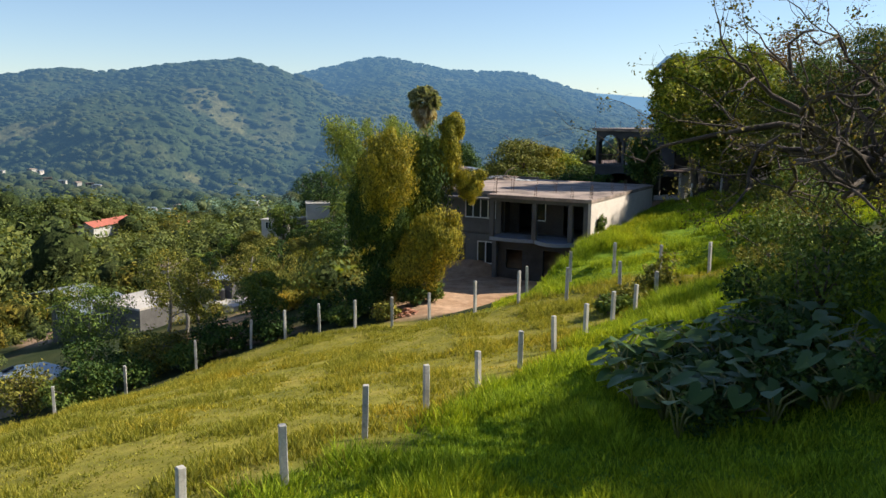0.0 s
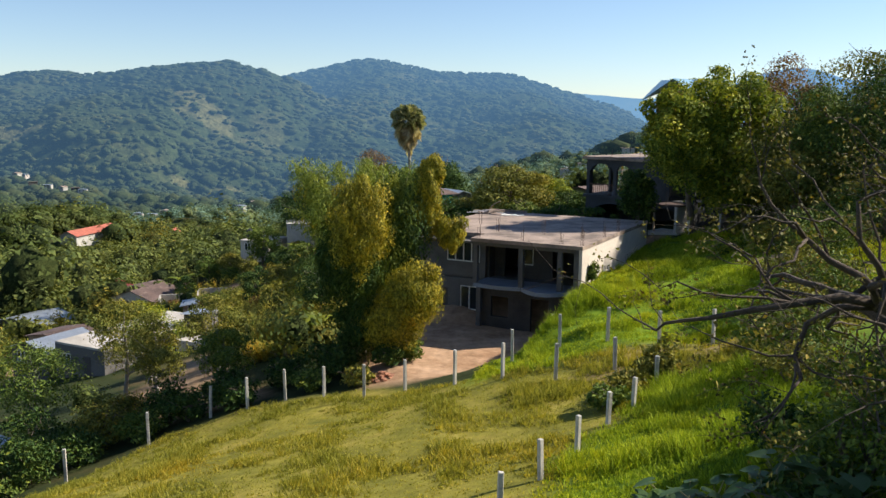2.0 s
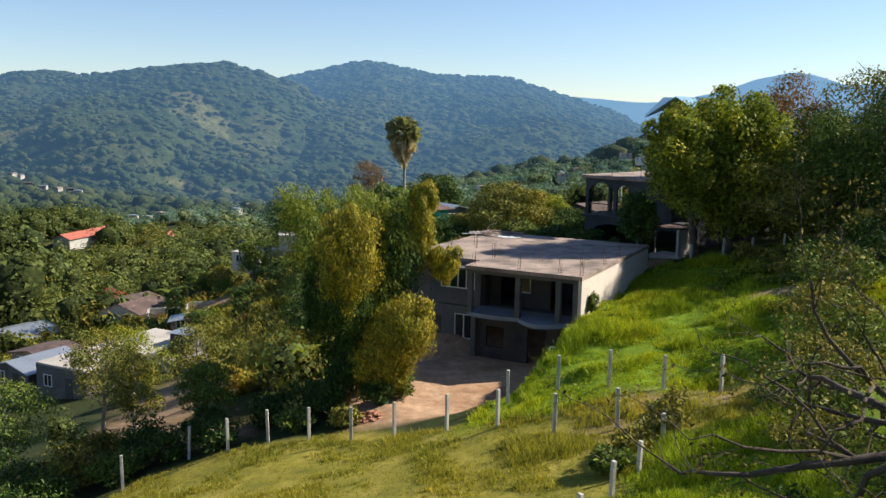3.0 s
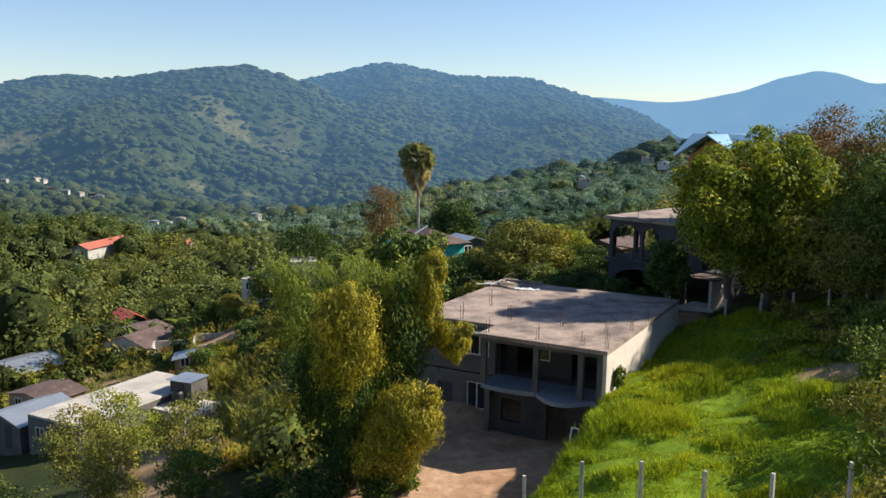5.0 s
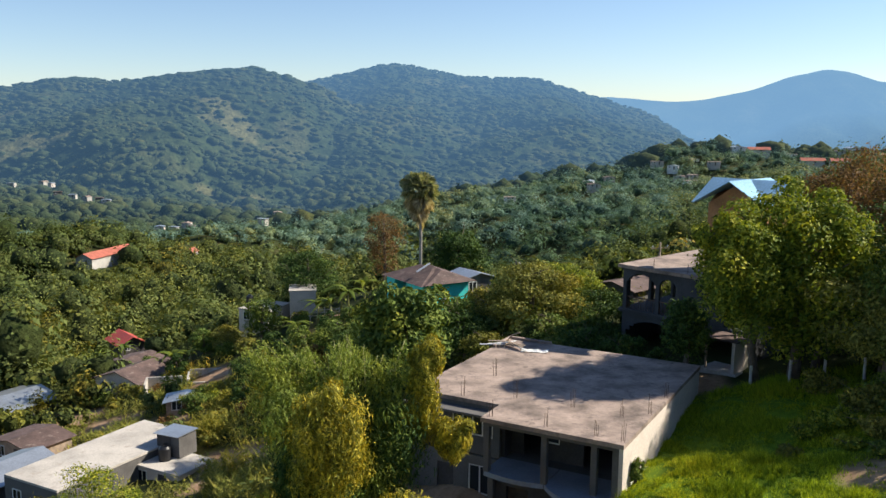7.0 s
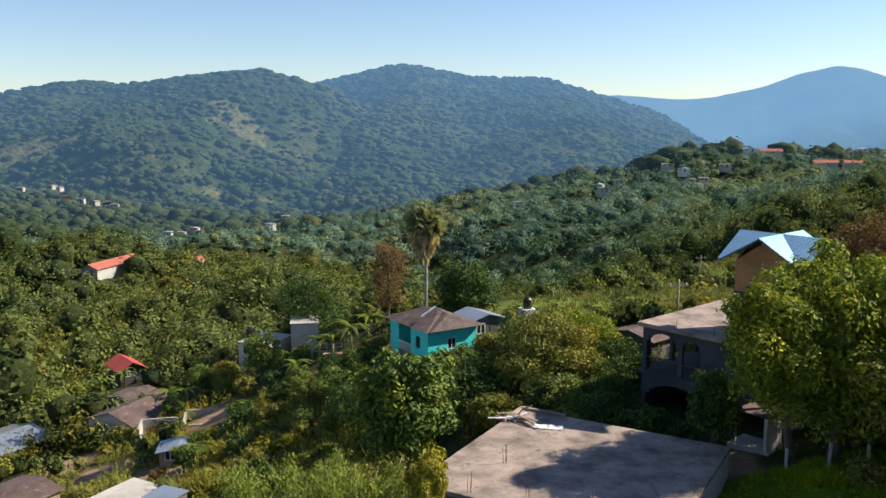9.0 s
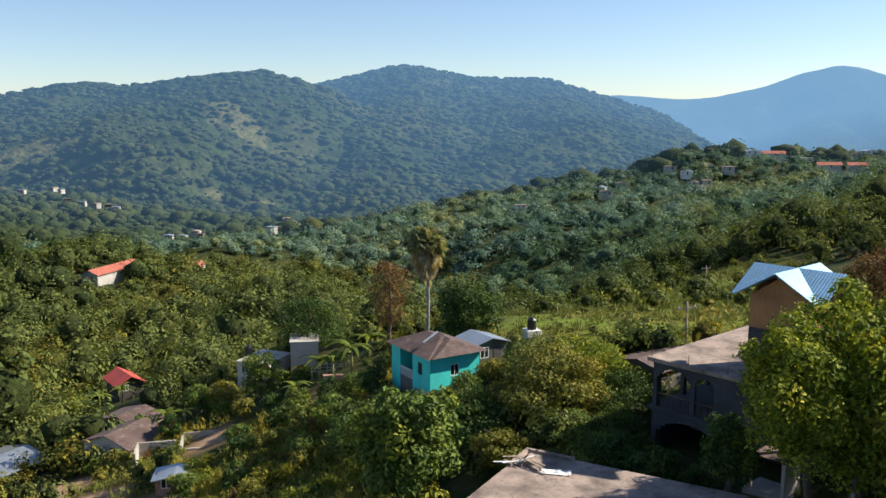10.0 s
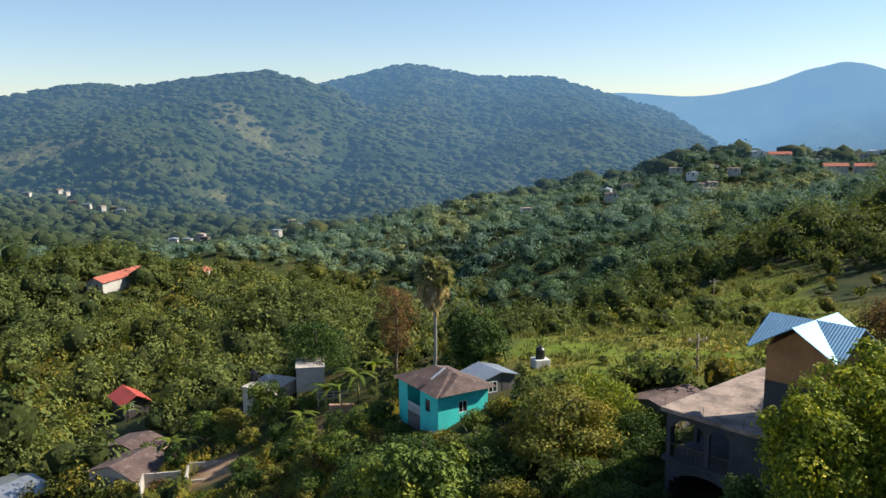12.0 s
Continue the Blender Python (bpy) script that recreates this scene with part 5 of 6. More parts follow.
small_house(-36.5, 80.5, -6.9, -27.5, 4.6, 5.5, 2.2, concrete, metal_roof, "shed with a pale galvanised roof", 0.7)
small_house(-41.5, 94.5, -9.6, -27.5, 5.5, 4.5, 2.2, timber, rust_roof, "old shed with a dark sheet roof", 0.5)
small_house(-56.0, 116.5, -13.4, -27.5, 7.5, 6.5, 2.5, concrete, metal_roof, "low building with a bright metal roof among trees", 0.8)
small_house(-40.3, 115.5, -9.9, -22, 6.6, 6.0, 2.2, render_wall, rust_roof, "white-walled house with a brown sheet roof", 1.1)
small_house(-25.9, 127.2, -4.1, -20, 4.4, 5.6, 2.2, render_wall, pale_slab, "small white house with a flat roof", over=0.1)
small_house(-19.2, 127.2, -1.7, 10, 3.4, 4.4, 3.0, render_wall, pale_slab, "narrow pale house with a flat roof", over=0.1, openings=False)
small_house(-56.6, 165.0, -19.4, 40, 4.2, 6.4, 2.2, dark_block, tarp_red, "open shelter with a bright red roof", 1.2, 0.6, roof_label="bright red roof")
small_house(-151.0, 362.0, -36.7, -14, 7.5, 29.0, 3.0, pale_far, red_tile, "long school-like building with a red tiled roof", 1.7, 0.8, foot=5, roof_label="long red tiled roof")
small_house(-125.0, 420.0, -43.0, -14, 4.5, 5.0, 3.0, white_paint, red_tile, "small red-roofed building among trees", 1.5, 0.6, foot=5)
tank = copy_thing(bpy.data.objects["water_tank"], pose(-25.0, 129.6, -3.92))
tank["label"] = "black plastic water tank on the white house"
tank = copy_thing(bpy.data.objects["water_tank"], pose(9.4, 114.0, height(9.4, 114.0) + 0.9))
tank["label"] = "black plastic water tank on a low stand"
st = thing("tank_stand", placed(9.4, 114.0, height(9.4, 114.0), 20), "low white-painted block stand under a water tank", "stand")
part("block", boxes((-0.8, 0.8, -0.8, 0.8, -0.5, 0.9), bevel=0.03), white_paint, st)


def ruin():
    g = thing("roofless_walls", placed(-28.0, 111.0, -9.45, 14), "roofless unfinished block walls", "ruin")
    for d in ((0, 4.4, 0, 0.2, -1, 0.45), (0, 0.2, 0.21, 3.6, -1, 0.8), (0.21, 4.2, 3.4, 3.6, -1, 1.0), (4.2, 4.4, 0.21, 3.6, -1, 0.9), (4.42, 7.6, 0.02, 0.22, -1, 0.6), (7.4, 7.6, 0.23, 2.4, -1, 0.7), (-4.6, -0.6, 2.4, 2.6, -1, 0.6), (-4.6, -4.4, -0.6, 2.38, -1, 0.6)):
        part("wall", boxes(d), pale_slab, g)
    part("floor_slab", boxes((0.22, 4.18, 0.22, 3.38, -1, -0.55)), dirt, g, "bare earth floor")
    return g


ruin()
small_house(-42.6, 124.6, -10.7, -22, 6.4, 4.4, 2.3, timber, rust_roof, "low shed with a dark brown sheet roof", 0.8)


def timber_rail():
    g = thing("fence", placed(-15.6, 121.6, height(-13, 122) - 0.3, 14), "weathered pale timber rail fence by the white house", "fence")
    for k in range(7):
        part("post", boxes((0.9 * k - 0.06, 0.9 * k + 0.06, -0.06, 0.06, -0.6, 1.25 + 0.06 * (k % 3))), pale_slab, g)
    for z in (0.35, 0.75, 1.1):
        part("rail", boxes((-0.2, 5.6, -0.1, -0.062, z, z + 0.1)), pale_slab, g)
    w = thing("retaining_wall", placed(-13.2, 114.8, height(-12, 115), 8), "tan earth retaining wall below the fence", "wall")
    part("bank", boxes((0, 2.7, 0, 0.5, -1.0, 1.5), bevel=0.05), dirt, w)
    part("post", boxes((1.3, 1.42, -0.2, -0.06, -1, 2.1)), timber, w)


timber_rail()
small_house(14.6, 92.4, 6.5, -47, 4.2, 5.0, 2.4, concrete, rust_roof, "low outbuilding with a brown sheet roof beside the arched house", 0.5)
small_house(-26.5, 99.5, -7.4, 10, 3.4, 2.6, 1.8, timber, metal_roof, "small hen house with a metal roof", 0.3)


def village(rows, group, walls, roofs, label, wide=1.0):
    r = random.Random(9)
    protos = []
    for k, (w, rf, rise) in enumerate(zip(walls, roofs, (0, 1.2, 0.9, 0))):
        protos.append((w, rf, rise))
    for k, (x, y, z, w) in enumerate(rows):
        wl_, rf, rise = protos[k % len(protos)]
        w *= wide
        small_house(x, y, z + 0.6, r.uniform(-35, 35), w, w * r.uniform(0.5, 0.9), 2.2, wl_, rf, label, rise * 0.6, 0.4, 3, True, group)


village(VILLAGE_HILL, "hill village houses", (pale_far, white_paint, pale_far, white_paint), (slab_top, metal_roof, rust_roof, slab_top), "small pale village house on the wooded hill", 1.0)
for x, y, z, w in VILLAGE_RED:
    small_house(x + w * 0.45, y, z + 1.0, 84, 5.0, w * 0.95, 2.4, pale_far, red_tile, "long red-roofed house on the wooded hill", 1.5, 0.5, 5, True, "red-roofed hill houses")
village(VILLAGE_VALE, "valley village houses", (pale_far, pale_far, render_wall, concrete), (metal_roof, slab_top, metal_roof, rust_roof), "pale house down in the wooded valley", 0.75)


# ---- palm ----
def palm(x, y, crown_z, seed=4):
    r = np.random.default_rng(seed)
    z = height(x, y)
    h = crown_z - z
    g = thing("palm_tree", pose(x, y, z), "tall fan palm with a skirt of dry fronds", "palm tree")
    pts = [(0.25 * math.sin(t * 3), 0.1 * t, -0.4 + (h + 0.4) * t) for t in np.linspace(0, 1, 9)]
    v, f = tube_arrays(pts, np.r_[0.3, 0.22, np.full(7, 0.17)], 9)
    part("trunk", mesh_np("trunk", v, f, pale_bark, smooth=True), pale_bark, g)
    for k in range(190):
        dry = k >= 90
        a = r.uniform(0, 2 * math.pi)
        up = math.asin(r.uniform(-0.35, 0.98)) if not dry else r.uniform(-1.5, -0.75)
        d = np.array([math.cos(a) * math.cos(up), math.sin(a) * math.cos(up), math.sin(up)])
        stem, fan_r = (r.uniform(0.9, 1.5), r.uniform(0.85, 1.15)) if not dry else (r.uniform(0.6, 1.9) + 1.9 * max(0.0, -up - 1.15) / 0.35 * r.uniform(0.2, 1), r.uniform(0.9, 1.2))
        hub = np.array(pts[-1]) + d * stem
        side = np.cross(d, (0, 0, 1.0))
        side /= np.linalg.norm(side) + 1e-9
        nor = np.cross(side, d)
        roll = r.uniform(-1.2, 1.2)
        side, nor = side * math.cos(roll) + nor * math.sin(roll), nor * math.cos(roll) - side * math.sin(roll)
        vs, fs = [np.array(pts[-1]) - side * 0.02, np.array(pts[-1]) + side * 0.02, hub], [(0, 1, 2)]
        for q in range(17):
            t = (q - 8) / 8 * 2.0
            e = d * math.cos(t) + side * math.sin(t)
            n2 = np.cross(e, nor)
            tip = hub + e * fan_r * (1 - 0.12 * abs(t)) - np.array((0, 0, 0.22 if not dry else 0.1)) * fan_r
            b = len(vs)
            vs += [hub, hub + e * fan_r * 0.6 + n2 * 0.1, tip, hub + e * fan_r * 0.6 - n2 * 0.1]
            fs += [(b, b + 1, b + 2), (b, b + 2, b + 3)]
        mt = palm_dry if dry else palm_leaf
        part("frond", mesh_np("frond", vs, fs, mt, np.full(len(vs), r.uniform(0.2, 0.7))), mt, g, "dry hanging frond" if dry else "")
    return g


palm(-1.7, 109.5, 13.3)


# ---- banana plants ----
def banana(x, y, h, seed, label="banana plant with long arching leaves", n=9):
    r = np.random.default_rng(seed)
    z = height(x, y)
    g = thing("banana_plant", pose(x, y, z), label, "banana plant", "banana plants")
    v, f = tube_arrays([(0, 0, -0.3), (0.03, 0, h * 0.3), (0.05, 0.03, h * 0.6)], [0.16, 0.12, 0.07], 8)
    part("stem", mesh_np("stem", v, f, bamboo_cane, smooth=True), bamboo_cane, g)
    for k in range(n):
        a, up, ln = 2 * math.pi * k / n + r.uniform(-.3, .3), r.uniform(0.5, 1.35), h * r.uniform(0.5, 0.75)
        d, w = np.array((math.cos(a), math.sin(a))), np.array((-math.sin(a), math.cos(a), 0))
        vs, fs = [], []
        for q in range(8):
            t = q / 7
            rad = ln * t * math.cos(up * (1 - 0.5 * t))
            c = np.array((d[0] * rad, d[1] * rad, h * 0.58 + ln * (math.sin(up) * t - 0.75 * t * t)))
            b = 0.26 * math.sin(math.pi * min(1, 0.12 + 0.88 * t) ** 0.8) + 0.02
            vs += [c - w * b + (0, 0, -0.06), c, c + w * b + (0, 0, -0.06)]
        for q in range(7):
            i = 3 * q
            fs += [(i, i + 1, i + 4, i + 3), (i + 1, i + 2, i + 5, i + 4)]
        part("leaf", mesh_np("leaf", vs, fs, banana_leaf, np.full(len(vs), r.uniform(0.25, 0.8)), True), banana_leaf, g)
    return g


for k, (x, y, h) in enumerate(((-6.2, 56.5, 3.0), (-7.0, 57.6, 2.7), (-5.6, 58.0, 2.6), (-12.5, 117.5, 4.5), (-10.5, 118.5, 5.0), (-14.3, 119.5, 4.2), (-8.8, 121.0, 4.6), (-11.8, 122.0, 4.8), (-16, 114, 3.6), (-33, 121, 3.4), (-30, 119, 3.6), (-57, 158, 4), (-54, 160, 4), (-61, 159, 4.2))):
    banana(x, y, h, 60 + k)


# ---- trees left of the pasture ----
LEFT = [(-20.0, 48.8, 2.6, 2.9, leaf_mid), (-17.0, 54.0, 3.9, 2.6, leaf_olive), (-14.4, 51.5, 3.3, 2.1, leaf_olive), (-11.8, 55.0, 3.9, 2.3, leaf_olive), (-10.4, 50.8, 2.8, 1.7, leaf_mid), 
        (-6.8, 64, 4.4, 2.4, leaf_dark), (-18.8, 64, 1.4, 2.6, leaf_lime), 
        (-4.8, 69, 4.8, 2.2, leaf_olive)]
for k, (x, y, top, rx, mt) in enumerate(LEFT):
    tree(x, y, top, rx, mt, "scrubby open-branched tree beyond the pasture fence", 0.27, 2800, 80 + k, 0.13, bare=0.3, nlobe=15, group="scrub trees by the fence", wood=pale_bark, share=0.38)


# ---- the half-bare tree and the shade by the slope ----
def bare_tree(x, y, seed=6):
    r = np.random.default_rng(seed)
    z = height(x, y)
    g = thing("tree", pose(x, y, z), "spreading half-bare tree with crooked branches and few yellow leaves", "tree")
    tubes, tips = [], []

    def grow(p, d, ln, rad, level):
        pts, rr = [p], [rad]
        for k in range(4):
            d = d + r.normal(size=3) * 0.33 + np.array((0, 0, 0.03 if level > 1 else 0.08))
            d /= np.linalg.norm(d)
            p = p + d * ln / 4
            pts.append(p), rr.append(rad * (1 - 0.13 * (k + 1)))
        tubes.append(tube_arrays(pts, rr, 7 if level < 2 else 5 if level < 4 else 3))
        if level >= 4:
            tips.append(p), tips.append(pts[2])
        if level == 5:
            return
        for k in range(4 if level < 3 else 2 + (r.random() < 0.5)):
            e = d + r.normal(size=3) * (0.62 if level else 0.8)
            if level == 0:
                a = 2 * math.pi * k / 3 + 2.6
                e = np.array((math.cos(a) - 0.45, math.sin(a), 0.55))
            e[2] = max(e[2], -0.25)
            e /= np.linalg.norm(e)
            grow(pts[4 if k == 0 else r.integers(2, 5)], e, ln * r.uniform(0.5, 0.78), rr[-1] * (0.88 if k == 0 else 0.7), level + 1)

    fork = np.array((-0.5, -0.2, 3.4))
    tubes.append(tube_arrays([(0, 0, -0.4), (0.1, 0.05, 1.2), (-0.2, -0.1, 2.4), fork], [0.34, 0.27, 0.25, 0.22], 9))
    for way, ln in (((-1.0, -0.1, 0.75), 3.0), ((-1.0, -0.35, 0.42), 2.8), ((-1.0, 0.2, 0.12), 2.6), ((-0.55, 0.25, 1.0), 2.8), ((-0.2, -0.7, 0.8), 2.6), ((0.5, 0.6, 0.9), 2.4), ((-0.75, -0.75, 0.25), 2.5), ((-0.9, 0.5, 0.5), 2.6)):
        e = np.array(way)
        grow(fork.copy(), e / np.linalg.norm(e), ln * 1.08, 0.18, 1)
    v, f = join(tubes)
    part("trunk", mesh_np("branches", v, f, dark_bark, smooth=True), dark_bark, g, "crooked dark trunk and branches")
    ends = np.array(tips)
    ends = ends[r.random(len(ends)) < np.where(ends[:, 0] < -1.0, 0.3, 0.16)]
    p = np.repeat(ends, 14, 0) + r.normal(size=(14 * len(ends), 3)) * 0.09
    v, f = leaves(p, 0.066, None, 0.3, 0.62, r=r)
    part("leaves", mesh_np("leaves", v, f, leaf_browning, np.repeat(np.clip(r.normal(0.5, 0.2, len(p)), 0, 1), 4)), leaf_browning, g, "sparse olive-yellow leaf clusters")
    return g


bare_tree(9.9, 17.0)
SHADE = [(15.6, 21.0, 15.2, 2.6, leaf_dark), (18.5, 15.5, 19.0, 4.4, leaf_dark), (15.4, 11.0, 15.5, 2.9, leaf_dark), (19.5, 20.0, 20.0, 4.6, leaf_dark), (24.0, 19.5, 22.0, 5.0, leaf_mid), (25.0, 15.0, 22.0, 5.0, leaf_dark), (21.0, 25.2, 18.5, 3.8, leaf_dark), (18.5, 8.0, 18.5, 4.2, leaf_dark), (23.0, 10.0, 21.5, 5.0, leaf_dark), (17.0, 3.0, 18.0, 4.2, leaf_mid)]
for k, (x, y, top, rx, mt) in enumerate(SHADE):
    tree(x, y, top, rx, mt, "dense dark shade tree on the slope edge", 0.34 if y > 17 else 0.6, 5200, 120 + k, 0.2, bare=0.08, nlobe=20, group="shade trees on the slope", rz=(top - height(x, y)) * 0.5)


def bush(x, y, rx, h, mt, seed, label, leaf=0.16, count=1500, group="bushes"):
    r = np.random.default_rng(seed)
    z = height(x, y)
    g = thing("bush", pose(x, y, z), label, "bush", group)
    tubes = [tube_arrays([(0, 0, -0.2), r.normal(size=3) * 0.15 * rx + (0, 0, h * 0.4), (r.normal() * rx * 0.45, r.normal() * rx * 0.45, h * 0.85)], [0.04, 0.03, 0.008], 5) for _ in range(9)]
    v, f = join(tubes)
    part("stem", mesh_np("stem", v, f, bark), bark, g)
    c, s = lobes(r, np.array((0, 0, h * 0.52)), rx, rx, h * 0.5, 10, 0.5)
    p, d, k = crown_points(r, c, s, count, 0.45)
    p[:, 2] = np.maximum(p[:, 2], 0.05)
    v, f = leaves(p, leaf, d * 0.8, 0.3, 0.5, r=r)
    part("leaves", mesh_np("leaves", v, f, mt, np.repeat(np.clip(r.normal(0.45, 0.18, len(p)), 0, 1), 4)), mt, g)
    return g


BUSHES = [(9.3, 20.6, 1.7, 1.9, leaf_mid), (10.8, 23.2, 1.7, 2.0, leaf_mid), (8.8, 23.4, 1.1, 1.3, leaf_dark), (11.2, 18.6, 2.0, 2.7, leaf_mid), (12.2, 15.2, 2.0, 3.0, leaf_dark), (11.3, 28.5, 1.3, 1.2, leaf_olive), (12.4, 31.0, 1.8, 2.1, leaf_mid),
          (14.5, 34.5, 1.8, 2.2, leaf_olive), (17.0, 38.0, 2.0, 2.6, leaf_mid), (9.3, 35.2, 0.9, 1.5, leaf_olive), (18.5, 43.0, 2.2, 2.4, leaf_olive), (21.0, 47.5, 2.3, 2.6, leaf_mid), (6.9, 33.0, 0.8, 0.8, leaf_mid), (8.0, 34.3, 0.8, 0.9, leaf_olive), (24.5, 55.0, 2.2, 2.5, leaf_mid), (25.5, 51.0, 2.4, 3.0, leaf_dark), (-2.8, 46.8, 0.9, 1.0, leaf_olive), (-5.3, 47.4, 1.1, 1.2, leaf_mid), (-8.9, 47.2, 1.2, 1.6, leaf_dark),
          (-11.5, 47.4, 1.3, 1.6, leaf_dark), (-13.6, 46.5, 1.3, 1.5, leaf_mid), (-16.2, 44.4, 1.4, 1.8, leaf_dark), (-18.2, 41.5, 1.3, 1.5, leaf_mid), (-4.9, 50.2, 1.4, 2.0, leaf_dark), (-7.0, 50.0, 1.2, 1.6, leaf_dark), (13.7, 69.0, 1.3, 1.6, leaf_mid), (10.6, 55.2, 0.35, 1.3, leaf_mid), (5.4, 16.0, 0.9, 0.8, leaf_dark), (6.4, 18.2, 1.0, 0.9, leaf_dark), (7.4, 16.4, 1.0, 1.0, leaf_dark), (5.6, 19.6, 0.9, 0.8, leaf_dark), (7.8, 19.0, 1.1, 1.2, leaf_dark), (8.6, 15.0, 1.2, 1.3, leaf_dark)]
for k, (x, y, rx, h, mt) in enumerate(BUSHES):
    bush(x, y, rx, h, mt, 200 + k, "tangled green bush at the field edge", 0.15 if y < 30 else 0.2, int(1300 * max(0.5, rx)))


def elephant_ear(x, y, seed):
    r = np.random.default_rng(seed)
    g = thing("elephant_ear_plant", pose(x, y, height(x, y), 0, 0, math.degrees(r.uniform(0, 6.28))), "broad-leaved elephant-ear plant in deep shade", "plant", "elephant-ear plants")
    for k in range(6):
        a, h, out = 2 * math.pi * k / 6 + r.uniform(-.4, .4), r.uniform(0.35, 1.05), r.uniform(0.3, 0.75)
        e = np.array((math.cos(a) * out, math.sin(a) * out, h))
        v, f = tube_arrays([(0, 0, -0.1), (e[0] * 0.3, e[1] * 0.3, h * 0.6), e], [0.03, 0.022, 0.015], 5)
        st_ = part("stalk", mesh_np("stalk", v, f, bamboo_cane, smooth=True), bamboo_cane, g)
        d, w = np.array((math.cos(a), math.sin(a), r.uniform(-0.6, 0.25))), np.array((-math.sin(a), math.cos(a), r.uniform(-0.4, 0.4)))
        L = r.uniform(0.28, 0.58)
        rim = [(-0.28, 0.16), (-0.34, 0.34), (-0.1, 0.5), (0.2, 0.44), (0.5, 0.26), (0.72, 0.0)]
        vs = [e + d * 0, e + d * 0.72 * L + (0, 0, -0.12 * L)]
        left = [e + d * p * L + w * q * L + (0, 0, 0.10 * q * L - 0.1 * p * p) for p, q in rim[:-1]]
        right = [e + d * p * L - w * q * L + (0, 0, 0.10 * q * L - 0.1 * p * p) for p, q in rim[:-1]]
        vs += left + right
        fs = [(0, 2 + i + 1, 2 + i) for i in range(4)] + [(0, 1, 6)] + [(0, 7 + i, 8 + i) for i in range(4)] + [(0, 11, 1)]
        part("leaf", mesh_np("leaf", vs, fs, big_leaf, np.full(len(vs), r.uniform(0.2, 0.6)), True), big_leaf, st_)
    return g


r = np.random.default_rng(77)
for k in range(70):
    t = r.uniform(0, 1)
    elephant_ear(4.2 + 4.4 * r.uniform(0, 1) + 0.4 * t, 15.2 + 6.0 * r.uniform(0, 1), 300 + k)


# ---- grass ----
def grass(name, n, x0, x1, y0, y1, pick, blades, tall, wide_, material, label, seed, least=0.3):
    r = np.random.default_rng(seed)
    y = y0 + (y1 - y0) * r.uniform(0, 1, n) ** 1.25
    x = r.uniform(x0, x1, n)
    gd, ls, so = cover_of(x, y)
    k = ((gd, ls)[pick] > r.uniform(0.15, 0.8, n)) & (step(y0, y0 + 2, y) > r.uniform(0, 1, n))
    x, y = x[k], y[k]
    z, n = relief(x, y), int(k.sum())
    clump = np.clip(0.72 + 1.5 * fractal(x, y, 1.5, 3, 61), least, 2.2)
    h = tall * clump * r.uniform(0.6, 1.3, n)
    i = np.repeat(np.arange(n), blades)
    m = n * blades
    a = r.uniform(0, 2 * math.pi, m)
    base = np.c_[x[i], y[i], z[i] - 0.03] + np.c_[r.normal(0, 0.09, m), r.normal(0, 0.09, m), np.zeros(m)]
    w = np.c_[np.cos(a), np.sin(a), np.zeros(m)] * (wide_ * r.uniform(0.6, 1.3, m))[:, None]
    b = r.uniform(0, 2 * math.pi, m)
    lean = r.uniform(0.15, 0.9, m) * h[i]
    tip = base + np.c_[np.cos(b) * lean, np.sin(b) * lean, h[i] * r.uniform(0.7, 1.1, m)]
    v = np.stack([base - w, base + w, tip], 1).reshape(-1, 3)
    tone = np.clip(0.45 + 0.35 * fractal(x, y, 4, 3, 71) + r.normal(0, 0.12, n), 0, 1)
    ob = new(name, mesh_np(name, v, np.arange(m * 3).reshape(-1, 3), material, np.repeat(tone[i], 3)))
    return tagged(ob, label, "grass", kind="stuff")


grass("grass", 52000, -22, 9, 3, 46, 0, 8, 0.15, 0.023, grass_gold, "short yellowing pasture grass", 401)
grass("grass", 50000, -5, 13, 6, 37, 1, 8, 0.27, 0.02, grass_lush, "lush green grass on the slope", 402, 0.5)
grass("grass", 48000, 3, 27, 40, 68, 1, 7, 0.27, 0.024, grass_lush, "thick bright green grass on the bank", 403)
grass("grass", 8000, 4, 20, 33, 44, 0, 6, 0.24, 0.022, grass_gold, "dry tussocky grass between the fences", 404)
grass("grass", 34000, 4, 95, 99, 260, 0, 5, 0.6, 0.085, meadow_grass, "rough meadow grass", 405)


